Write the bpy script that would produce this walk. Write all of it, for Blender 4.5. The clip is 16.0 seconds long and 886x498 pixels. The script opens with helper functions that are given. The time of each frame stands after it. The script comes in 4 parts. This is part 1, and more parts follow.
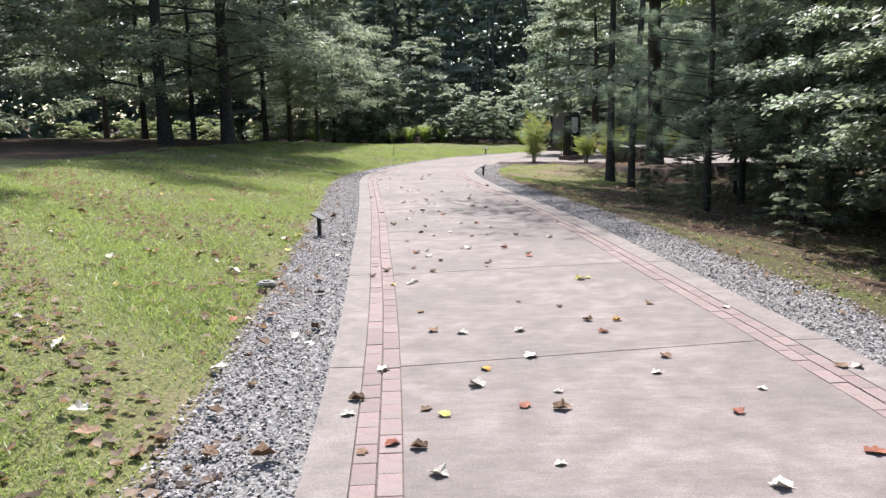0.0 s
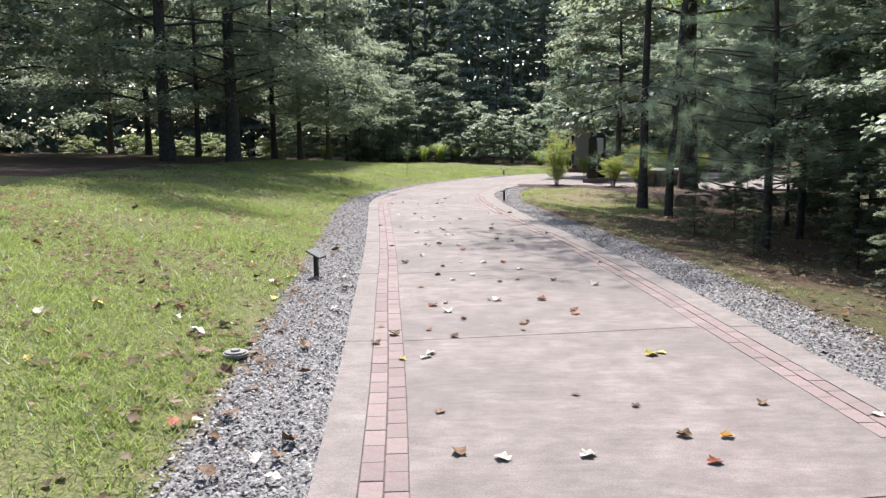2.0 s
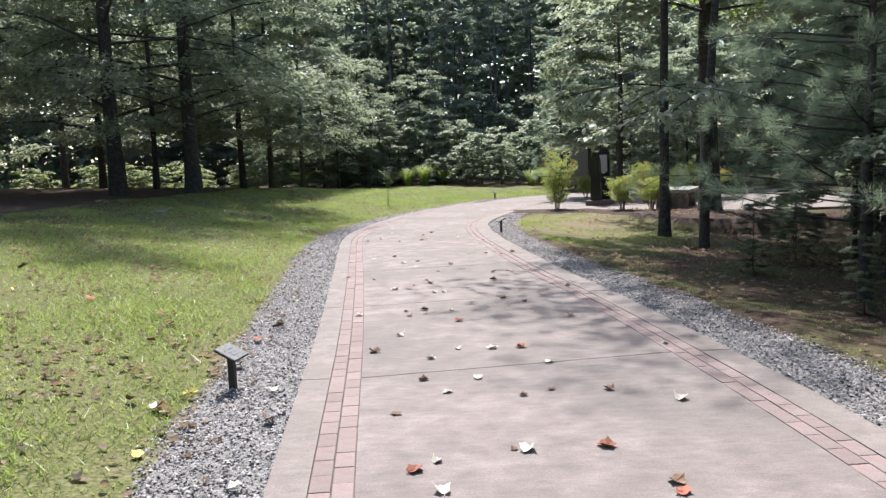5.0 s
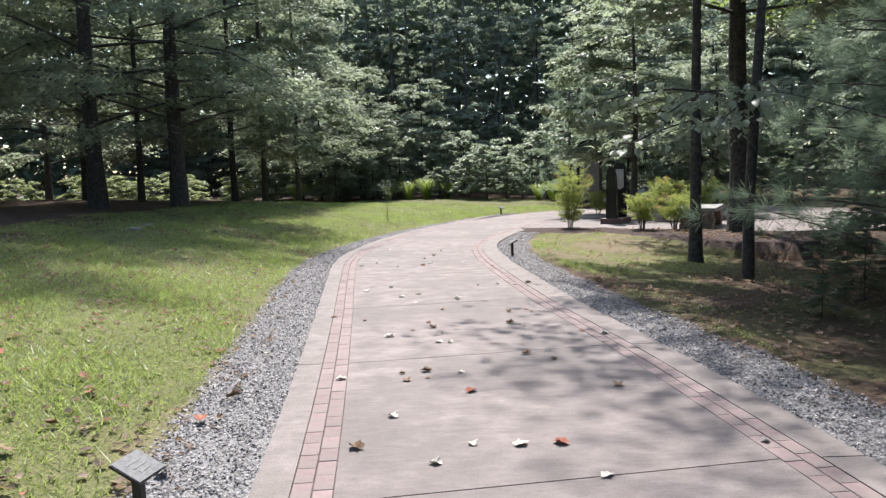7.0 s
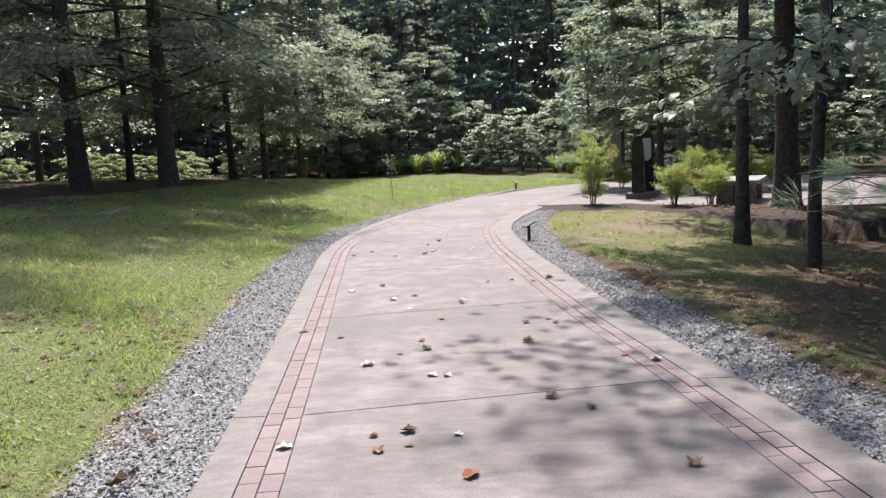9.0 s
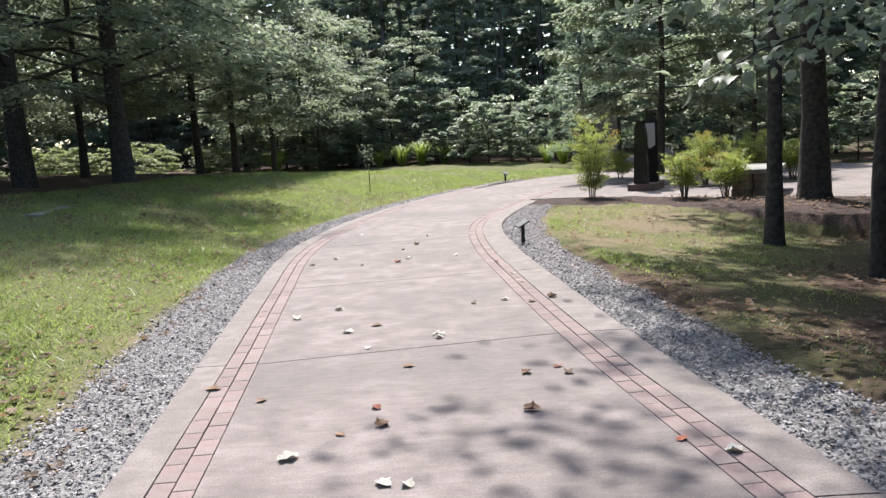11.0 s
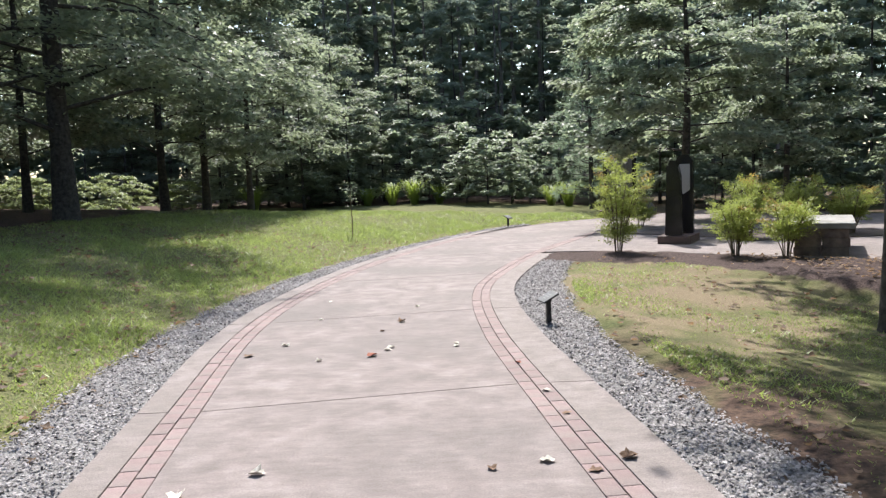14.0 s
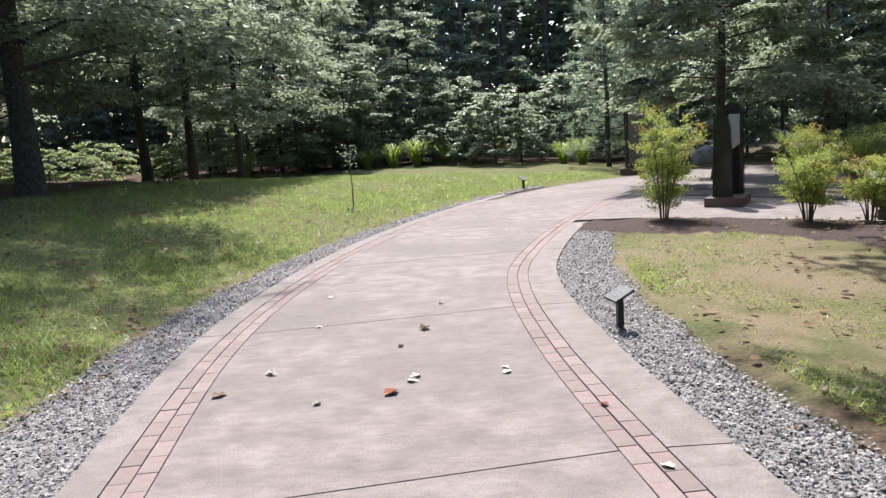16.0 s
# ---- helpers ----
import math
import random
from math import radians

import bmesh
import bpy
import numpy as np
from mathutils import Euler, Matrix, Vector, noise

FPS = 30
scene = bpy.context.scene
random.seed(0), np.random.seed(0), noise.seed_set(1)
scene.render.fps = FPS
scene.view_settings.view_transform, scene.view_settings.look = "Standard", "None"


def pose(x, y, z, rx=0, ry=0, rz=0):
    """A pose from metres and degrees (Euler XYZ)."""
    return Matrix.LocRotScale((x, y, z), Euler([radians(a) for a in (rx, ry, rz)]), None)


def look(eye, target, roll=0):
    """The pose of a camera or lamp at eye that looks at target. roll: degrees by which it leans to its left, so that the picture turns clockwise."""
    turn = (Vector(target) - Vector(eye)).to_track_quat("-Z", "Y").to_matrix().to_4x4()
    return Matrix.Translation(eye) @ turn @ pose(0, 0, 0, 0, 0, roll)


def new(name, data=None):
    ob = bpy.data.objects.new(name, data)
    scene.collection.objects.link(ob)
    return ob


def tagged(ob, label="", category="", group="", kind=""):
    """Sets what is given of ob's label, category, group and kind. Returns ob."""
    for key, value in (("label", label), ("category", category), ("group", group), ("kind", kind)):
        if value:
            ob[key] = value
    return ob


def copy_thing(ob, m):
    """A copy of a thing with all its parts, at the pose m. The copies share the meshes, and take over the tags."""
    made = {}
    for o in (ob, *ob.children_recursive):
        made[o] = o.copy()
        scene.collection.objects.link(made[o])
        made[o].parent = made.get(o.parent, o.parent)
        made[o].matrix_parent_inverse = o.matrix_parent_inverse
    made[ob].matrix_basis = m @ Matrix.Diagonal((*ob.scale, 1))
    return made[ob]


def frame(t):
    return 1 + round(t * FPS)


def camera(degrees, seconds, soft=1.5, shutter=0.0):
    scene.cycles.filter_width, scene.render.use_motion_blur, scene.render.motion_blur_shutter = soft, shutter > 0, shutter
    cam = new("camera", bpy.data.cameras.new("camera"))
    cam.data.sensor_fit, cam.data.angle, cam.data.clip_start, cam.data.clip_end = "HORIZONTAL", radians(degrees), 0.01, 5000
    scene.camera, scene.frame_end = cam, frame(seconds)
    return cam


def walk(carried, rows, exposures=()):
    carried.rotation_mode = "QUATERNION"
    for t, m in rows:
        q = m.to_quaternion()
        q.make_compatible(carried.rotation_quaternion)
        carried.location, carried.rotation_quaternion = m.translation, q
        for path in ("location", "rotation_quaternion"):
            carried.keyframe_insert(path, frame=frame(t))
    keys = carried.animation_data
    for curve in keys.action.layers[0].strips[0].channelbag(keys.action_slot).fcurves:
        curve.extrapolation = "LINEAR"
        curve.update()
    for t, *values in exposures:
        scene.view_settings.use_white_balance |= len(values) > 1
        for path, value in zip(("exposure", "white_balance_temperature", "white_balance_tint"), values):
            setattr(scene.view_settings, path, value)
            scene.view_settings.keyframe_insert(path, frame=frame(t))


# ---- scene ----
cam = camera(58.0, 16.0, soft=1.35)
PATH = [
    (0, (-0.006, -0.074, 1.407), (-0.008, 1.902, 1.095), -1.3),
    (0.5, (-0.157, 0.313, 1.407), (-0.189, 2.288, 1.093), -1.2),
    (1, (-0.239, 0.696, 1.431), (-0.262, 2.672, 1.124), -1.6),
    (1.5, (-0.138, 1.176, 1.448), (-0.161, 3.154, 1.155), -1.4),
    (2, (-0.1, 1.691, 1.434), (-0.132, 3.673, 1.167), -0.6),
    (2.5, (-0.04, 2.266, 1.425), (-0.018, 4.248, 1.159), -0.6),
    (3, (-0.06, 2.809, 1.437), (-0.048, 4.794, 1.19), -0.9),
    (3.5, (-0.08, 3.315, 1.438), (-0.052, 5.301, 1.197), -1.5),
    (4, (-0.087, 3.818, 1.459), (-0.095, 5.805, 1.23), -2.2),
    (6.5, (-0.177, 6.243, 1.533), (-0.161, 8.233, 1.332), -2.5),
    (7, (-0.166, 6.663, 1.55), (-0.168, 8.654, 1.361), -1.9),
    (7.5, (-0.111, 7.183, 1.538), (-0.132, 9.173, 1.348), -1.3),
    (8, (-0.097, 7.705, 1.558), (-0.162, 9.694, 1.355), -1.0),
    (8.5, (-0.055, 8.159, 1.556), (-0.121, 10.144, 1.323), -2.2),
    (11, (0.106, 10.652, 1.46), (0.088, 12.633, 1.183), -3.4),
    (11.5, (0.084, 11.155, 1.461), (0.053, 13.137, 1.192), -2.8),
    (12, (0.12, 11.673, 1.472), (0.085, 13.658, 1.229), -3.1),
    (12.5, (0.121, 12.156, 1.479), (0.045, 14.142, 1.255), -2.7),
    (13, (0.115, 12.626, 1.503), (0.126, 14.614, 1.292), -2.6),
    (13.5, (0.123, 13.151, 1.487), (0.135, 15.142, 1.291), -2.9),
    (14, (0.066, 13.661, 1.476), (0.072, 15.652, 1.29), -2.2),
    (14.5, (0.045, 14.159, 1.478), (0.048, 16.151, 1.299), -2.3),
    (15, (-0.017, 14.664, 1.486), (-0.02, 16.656, 1.305), -2.7),
    (15.5, (-0.104, 15.143, 1.484), (-0.094, 17.125, 1.219), -3.6),
    (16, (-0.181, 15.632, 1.496), (-0.179, 17.611, 1.209), -3.7),
]
walk(cam, [(t, look(eye, target, roll)) for t, eye, target, roll in PATH])

# ---- world, sun, exposure ----
SUN_EL, SUN_AZ = radians(54), radians(-3)     # azimuth from +y towards +x
world = bpy.data.worlds.new("world")
scene.world = world
world.use_nodes = True
wn = world.node_tree.nodes
sky = wn.new("ShaderNodeTexSky")
sky.sky_type, sky.sun_disc = "NISHITA", False
sky.sun_elevation, sky.sun_rotation = SUN_EL, SUN_AZ
sky.air_density, sky.dust_density = 1.0, 1.5
world.node_tree.links.new(sky.outputs[0], wn["Background"].inputs[0])
wn["Background"].inputs[1].default_value = 0.15
scene.view_settings.exposure = 1.1
sun = new("sun", bpy.data.lights.new("sun", "SUN"))
sun.data.energy, sun.data.angle, sun.data.color = 4.1, radians(0.9), (1.0, 0.97, 0.93)
sun.matrix_world = look((0, 0, 0), (-math.sin(SUN_AZ) * math.cos(SUN_EL), -math.cos(SUN_AZ) * math.cos(SUN_EL), -math.sin(SUN_EL)))


# ---- materials ----
def mat(name, ramp, scale=8.0, rough=0.8, detail=6.0, bump=0.3, bump_scale=60.0, metal=0.0, island=0.0, obj_random=0.0,
        second=None, second_scale=1.0, translucent=None, spec=0.4, streak=0.0, grain=0.0, grain_scale=90.0):
    """Procedural surface: a noise ramp, an optional second large-scale tint, fine relief, random tone per island or object."""
    m = bpy.data.materials.new(name)
    m.use_nodes = True
    nt = m.node_tree
    n, ln = nt.nodes, nt.links
    b = n["Principled BSDF"]
    co = n.new("ShaderNodeTexCoord")
    nz = n.new("ShaderNodeTexNoise")
    nz.inputs["Scale"].default_value, nz.inputs["Detail"].default_value = scale, detail
    ln.new(co.outputs["Object"], nz.inputs["Vector"])
    cr = n.new("ShaderNodeValToRGB")
    el = cr.color_ramp.elements
    el[0].position, el[1].position = 0.32, 0.68
    el[0].color, el[1].color = (*ramp[0], 1), (*ramp[-1], 1)
    if len(ramp) == 3:
        e = el.new(0.5)
        e.color = (*ramp[1], 1)
    ln.new(nz.outputs["Fac"], cr.inputs["Fac"])
    col = cr.outputs[0]
    if second:
        n2 = n.new("ShaderNodeTexNoise")
        n2.inputs["Scale"].default_value, n2.inputs["Detail"].default_value = second_scale, 4
        ln.new(co.outputs["Object"], n2.inputs["Vector"])
        mr = n.new("ShaderNodeMapRange")
        mr.inputs[1].default_value, mr.inputs[2].default_value = 0.42, 0.66
        ln.new(n2.outputs["Fac"], mr.inputs[0])
        mx = n.new("ShaderNodeMix")
        mx.data_type = "RGBA"
        ln.new(mr.outputs[0], mx.inputs[0])
        ln.new(col, mx.inputs[6])
        mx.inputs[7].default_value = (*second, 1)
        col = mx.outputs[2]
    if streak:
        mp = n.new("ShaderNodeMapping")
        mp.inputs["Scale"].default_value = (2.0, 5.0, 1.0)
        ln.new(co.outputs["Object"], mp.inputs["Vector"])
        n4 = n.new("ShaderNodeTexNoise")
        n4.inputs["Scale"].default_value, n4.inputs["Detail"].default_value, n4.inputs["Roughness"].default_value = 3.6, 10, 0.72
        ln.new(mp.outputs[0], n4.inputs["Vector"])
        mr4 = n.new("ShaderNodeMapRange")
        mr4.inputs[1].default_value, mr4.inputs[2].default_value = 0.3, 0.7
        mr4.inputs[3].default_value, mr4.inputs[4].default_value = 1 - streak, 1 + streak
        ln.new(n4.outputs["Fac"], mr4.inputs[0])
        h4 = n.new("ShaderNodeHueSaturation")
        ln.new(mr4.outputs[0], h4.inputs["Value"])
        ln.new(col, h4.inputs["Color"])
        col = h4.outputs[0]
    if grain:
        n5 = n.new("ShaderNodeTexNoise")
        n5.inputs["Scale"].default_value, n5.inputs["Detail"].default_value, n5.inputs["Roughness"].default_value = grain_scale, 3, 0.8
        ln.new(co.outputs["Object"], n5.inputs["Vector"])
        mr5 = n.new("ShaderNodeMapRange")
        mr5.inputs[1].default_value, mr5.inputs[2].default_value = 0.3, 0.7
        mr5.inputs[3].default_value, mr5.inputs[4].default_value = 1 - grain, 1 + grain
        ln.new(n5.outputs["Fac"], mr5.inputs[0])
        h5 = n.new("ShaderNodeHueSaturation")
        ln.new(mr5.outputs[0], h5.inputs["Value"])
        ln.new(col, h5.inputs["Color"])
        col = h5.outputs[0]
    amount = island or obj_random
    if amount:
        src = n.new("ShaderNodeNewGeometry").outputs["Random Per Island"] if island else n.new("ShaderNodeObjectInfo").outputs["Random"]
        mr = n.new("ShaderNodeMapRange")
        mr.inputs[3].default_value, mr.inputs[4].default_value = 1 - amount, 1 + amount
        ln.new(src, mr.inputs[0])
        hs = n.new("ShaderNodeHueSaturation")
        ln.new(mr.outputs[0], hs.inputs["Value"])
        ln.new(col, hs.inputs["Color"])
        col = hs.outputs[0]
    ln.new(col, b.inputs["Base Color"])
    b.inputs["Roughness"].default_value, b.inputs["Metallic"].default_value = rough, metal
    b.inputs["Specular IOR Level"].default_value = spec
    if bump:
        n3 = n.new("ShaderNodeTexNoise")
        n3.inputs["Scale"].default_value, n3.inputs["Detail"].default_value = bump_scale, 5
        ln.new(co.outputs["Object"], n3.inputs["Vector"])
        bp = n.new("ShaderNodeBump")
        bp.inputs["Strength"].default_value, bp.inputs["Distance"].default_value = bump, 0.02
        ln.new(n3.outputs["Fac"], bp.inputs["Height"])
        ln.new(bp.outputs[0], b.inputs["Normal"])
    if translucent:
        tr = n.new("ShaderNodeBsdfTranslucent")
        tr.inputs[0].default_value = (*translucent, 1)
        ms = n.new("ShaderNodeMixShader")
        ms.inputs[0].default_value = 0.5
        ln.new(b.outputs[0], ms.inputs[1])
        ln.new(tr.outputs[0], ms.inputs[2])
        ln.new(ms.outputs[0], n["Material Output"].inputs[0])
    return m


def leaf_mat(name, dark, light, glow, rough=0.42, var=0.35):
    return mat(name, (dark, light), scale=0.9, rough=rough, bump=0, island=var, translucent=glow, spec=0.5)


M_CONC = mat("washed_concrete", ((0.178, 0.147, 0.139), (0.220, 0.182, 0.172), (0.274, 0.231, 0.219)), 4, 0.85, 12, 0.35, 220, second=(0.174, 0.148, 0.139), second_scale=0.6, streak=0.2, grain=0.24)
M_EDGE = mat("edge_concrete", ((0.188, 0.158, 0.147), (0.232, 0.196, 0.184), (0.270, 0.231, 0.218)), 6, 0.85, 10, 0.35, 200, second=(0.205, 0.174, 0.160), second_scale=1.3, streak=0.16, grain=0.24)
M_JOINT = mat("joint_dirt", ((0.085, 0.066, 0.06), (0.15, 0.125, 0.113)), 30, 0.95)
M_BRICK = mat("pink_paver", ((0.232, 0.166, 0.159), (0.29, 0.210, 0.202)), 14, 0.85, 8, 0.4, 160, obj_random=0.13, second=(0.228, 0.186, 0.173), second_scale=2.0, grain=0.18)
M_GRAVEL = mat("crushed_granite", ((0.165, 0.149, 0.150), (0.31, 0.289, 0.289)), 25, 0.8, 6, 0.3, 150, island=0.62)
M_GRBED = mat("gravel_bed", ((0.10, 0.095, 0.092), (0.30, 0.29, 0.285)), 45, 0.9, 6, 0.8, 60)
M_BARK = mat("furrowed_bark", ((0.032, 0.028, 0.025), (0.092, 0.08, 0.07)), 14, 0.95, 8, 0.9, 26)
M_BARK_PALE = mat("smooth_grey_bark", ((0.09, 0.08, 0.07), (0.19, 0.17, 0.15)), 9, 0.9, 8, 0.5, 30)
M_LEAF = leaf_mat("broad_leaf", (0.094, 0.116, 0.078), (0.165, 0.19, 0.13), (0.38, 0.44, 0.28), 0.5)
M_LEAF_Y = leaf_mat("sunny_leaf", (0.085, 0.125, 0.04), (0.15, 0.19, 0.06), (0.28, 0.37, 0.08))
M_LEAF_B = leaf_mat("blue_leaf", (0.10, 0.125, 0.095), (0.17, 0.198, 0.152), (0.38, 0.46, 0.31), 0.45)
M_FORE = leaf_mat("forest_leaf", (0.115, 0.142, 0.107), (0.20, 0.231, 0.178), (0.40, 0.47, 0.33), 0.6)
M_FAR = mat("far_foliage", ((0.10, 0.128, 0.092), (0.18, 0.215, 0.16)), scale=0.9, rough=0.85, bump=0, island=0.4, translucent=(0.34, 0.41, 0.28), spec=0.12)
# Lighter than the other leaves: sky sheen and sunlight put into the colour.
M_LEAF_LIT = leaf_mat("lit_broad_leaf", (0.13, 0.16, 0.11), (0.22, 0.25, 0.19), (0.36, 0.43, 0.27), 0.48)
M_NEEDLE = leaf_mat("pine_needle", (0.12, 0.165, 0.12), (0.20, 0.255, 0.19), (0.30, 0.39, 0.25), 0.5)
M_NANDINA = leaf_mat("nandina_leaf", (0.175, 0.22, 0.06), (0.30, 0.34, 0.105), (0.40, 0.46, 0.11))
M_NAND_RED = leaf_mat("nandina_red_tip", (0.26, 0.20, 0.07), (0.34, 0.25, 0.10), (0.40, 0.29, 0.08))
M_CANE = mat("woody_cane", ((0.10, 0.075, 0.05), (0.19, 0.15, 0.10)), 20, 0.9)
M_BLADE = leaf_mat("grass_blade", (0.155, 0.208, 0.056), (0.325, 0.355, 0.145), (0.36, 0.45, 0.125), 0.45, 0.75)
M_REED = leaf_mat("long_grass", (0.13, 0.19, 0.045), (0.23, 0.28, 0.08), (0.28, 0.36, 0.06), 0.5)
M_BRIGHT = leaf_mat("sunlit_brush_leaf", (0.15, 0.19, 0.085), (0.27, 0.30, 0.15), (0.40, 0.46, 0.20), 0.5, 0.6)
M_LITTER = mat("dry_leaf", ((0.10, 0.066, 0.052), (0.34, 0.255, 0.195)), 9, 0.75, 4, 0, island=0.75, translucent=(0.25, 0.16, 0.09))
M_DRY = [mat(nm, rp, 30, 0.7, 4, 0.4, 90, obj_random=0.25) for nm, rp in (
    ("brown_dry_leaf", ((0.13, 0.07, 0.04), (0.24, 0.14, 0.08))), ("pale_dry_leaf", ((0.60, 0.55, 0.46), (0.76, 0.71, 0.62))),
    ("red_dry_leaf", ((0.22, 0.06, 0.035), (0.33, 0.11, 0.06))), ("orange_dry_leaf", ((0.5, 0.24, 0.04), (0.6, 0.35, 0.07))),
    ("yellow_dry_leaf", ((0.55, 0.45, 0.09), (0.62, 0.54, 0.18))))]
M_GRANITE = mat("polished_black_granite", ((0.008, 0.008, 0.009), (0.03, 0.03, 0.033)), 90, 0.13, 8, 0.02, 200, spec=0.45)
M_GRAN_FACE = mat("grey_granite_face", ((0.10, 0.10, 0.10), (0.17, 0.17, 0.165)), 60, 0.35, 8, 0.05, 120)
M_LETTER = mat("engraved_light_granite", ((0.35, 0.35, 0.34), (0.45, 0.45, 0.44)), 60, 0.7)
M_ROSE = mat("rosy_granite_base", ((0.10, 0.065, 0.06), (0.17, 0.11, 0.10)), 50, 0.5)
M_METAL = mat("black_painted_metal", ((0.016, 0.016, 0.017), (0.03, 0.03, 0.032)), 30, 0.45, 5, 0.1, 120)
M_PLATE = mat("etched_grey_plate", ((0.10, 0.10, 0.105), (0.17, 0.17, 0.175)), 40, 0.65, 6, 0.1, 90)
M_STONE = mat("weathered_slab", ((0.22, 0.21, 0.20), (0.34, 0.33, 0.31)), 12, 0.85, 8, 0.4, 50, second=(0.19, 0.18, 0.165), second_scale=3)
M_ROUGHST = mat("rough_brown_stone", ((0.13, 0.10, 0.085), (0.27, 0.21, 0.17)), 9, 0.9, 8, 0.7, 30, obj_random=0.2)


def ground_material():
    """One sheet: lawn, woodland litter and mulch, laid out by the plan's zones and broken up by noise. On the left the
    litter colour also holds tree shade.
    """
    m = bpy.data.materials.new("ground_cover")
    m.use_nodes = True
    nt = m.node_tree
    n, ln = nt.nodes, nt.links
    b = n["Principled BSDF"]
    b.inputs["Roughness"].default_value = 0.95
    b.inputs["Specular IOR Level"].default_value = 0.1
    co = n.new("ShaderNodeTexCoord")

    def noisy(scale, ramp, detail=8):
        nz = n.new("ShaderNodeTexNoise")
        nz.inputs["Scale"].default_value, nz.inputs["Detail"].default_value = scale, detail
        nz.inputs["Roughness"].default_value = 0.65
        ln.new(co.outputs["Object"], nz.inputs["Vector"])
        cr = n.new("ShaderNodeValToRGB")
        cr.color_ramp.elements[0].position, cr.color_ramp.elements[1].position = 0.35, 0.66
        cr.color_ramp.elements[0].color, cr.color_ramp.elements[1].color = (*ramp[0], 1), (*ramp[1], 1)
        ln.new(nz.outputs["Fac"], cr.inputs[0])
        return cr.outputs[0]

    def mix(f, a, c):
        mx = n.new("ShaderNodeMix")
        mx.data_type = "RGBA"
        ln.new(f, mx.inputs[0]), ln.new(a, mx.inputs[6]), ln.new(c, mx.inputs[7])
        return mx.outputs[2]

    def edge(attr, lo, hi, scale, amount):
        at = n.new("ShaderNodeAttribute")
        at.attribute_name = attr
        nz = n.new("ShaderNodeTexNoise")
        nz.inputs["Scale"].default_value, nz.inputs["Detail"].default_value = scale, 6
        ln.new(co.outputs["Object"], nz.inputs["Vector"])
        ma = n.new("ShaderNodeMath")
        ma.operation = "MULTIPLY_ADD"
        ln.new(nz.outputs["Fac"], ma.inputs[0])
        ma.inputs[1].default_value = amount
        ln.new(at.outputs["Fac"], ma.inputs[2])
        mr = n.new("ShaderNodeMapRange")
        mr.inputs[1].default_value, mr.inputs[2].default_value = lo + amount / 2, hi + amount / 2
        ln.new(ma.outputs[0], mr.inputs[0])
        return mr.outputs[0]

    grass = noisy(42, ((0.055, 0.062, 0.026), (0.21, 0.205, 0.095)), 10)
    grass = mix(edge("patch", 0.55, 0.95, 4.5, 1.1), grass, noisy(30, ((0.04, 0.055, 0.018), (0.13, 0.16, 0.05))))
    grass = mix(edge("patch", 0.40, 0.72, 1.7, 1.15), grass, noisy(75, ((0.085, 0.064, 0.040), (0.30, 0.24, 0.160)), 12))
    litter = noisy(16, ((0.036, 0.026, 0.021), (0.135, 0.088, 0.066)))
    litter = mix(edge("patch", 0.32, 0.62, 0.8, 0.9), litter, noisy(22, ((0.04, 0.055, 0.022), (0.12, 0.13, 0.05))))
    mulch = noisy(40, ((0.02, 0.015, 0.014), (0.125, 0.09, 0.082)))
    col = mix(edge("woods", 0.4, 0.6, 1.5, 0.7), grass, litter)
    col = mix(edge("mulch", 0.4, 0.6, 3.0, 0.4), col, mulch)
    ln.new(col, b.inputs["Base Color"])
    n3 = n.new("ShaderNodeTexNoise")
    n3.inputs["Scale"].default_value, n3.inputs["Detail"].default_value = 28, 8
    ln.new(co.outputs["Object"], n3.inputs["Vector"])
    bp = n.new("ShaderNodeBump")
    bp.inputs["Strength"].default_value, bp.inputs["Distance"].default_value = 0.5, 0.03
    ln.new(n3.outputs["Fac"], bp.inputs["Height"])
    ln.new(bp.outputs[0], b.inputs["Normal"])
    return m


M_MULCH = mat("dark_mulch", ((0.05, 0.038, 0.034), (0.19, 0.15, 0.135)), 30, 0.95, 8, 0.8, 40)
M_GROUND = ground_material()


# ---- mesh helpers ----
def mesh_object(name, verts, faces, material, parent=None, label="", smooth=False):
    me = bpy.data.meshes.new(name)
    me.from_pydata([tuple(v) for v in verts], [], [tuple(f) for f in faces])
    me.materials.append(material)
    if smooth:
        me.polygons.foreach_set("use_smooth", [True] * len(me.polygons))
    ob = new(name, me)
    ob.parent = parent
    return tagged(ob, label)


def fast_mesh(name, verts, tris, material, parent=None):
    """Many triangles from arrays."""
    me = bpy.data.meshes.new(name)
    verts = np.asarray(verts, dtype=np.float32).reshape(-1, 3)
    tris = np.asarray(tris, dtype=np.int32).reshape(-1, 3)
    me.vertices.add(len(verts))
    me.vertices.foreach_set("co", verts.ravel())
    me.loops.add(tris.size)
    me.loops.foreach_set("vertex_index", tris.ravel())
    me.polygons.add(len(tris))
    me.polygons.foreach_set("loop_start", np.arange(0, tris.size, 3, dtype=np.int32))
    me.update(calc_edges=True)
    me.materials.append(material)
    ob = new(name, me)
    ob.parent = parent
    return ob


def part(name, bm, material, parent, label=""):
    me = bpy.data.meshes.new(name)
    bm.to_mesh(me)
    bm.free()
    me.materials.append(material)
    ob = new(name, me)
    ob.parent = parent
    return tagged(ob, label)


def thing(name, place, label, category, group="", rz=0.0):
    ob = new(name)
    ob.matrix_basis = pose(*place, 0, 0, rz)
    return tagged(ob, label, category, group)


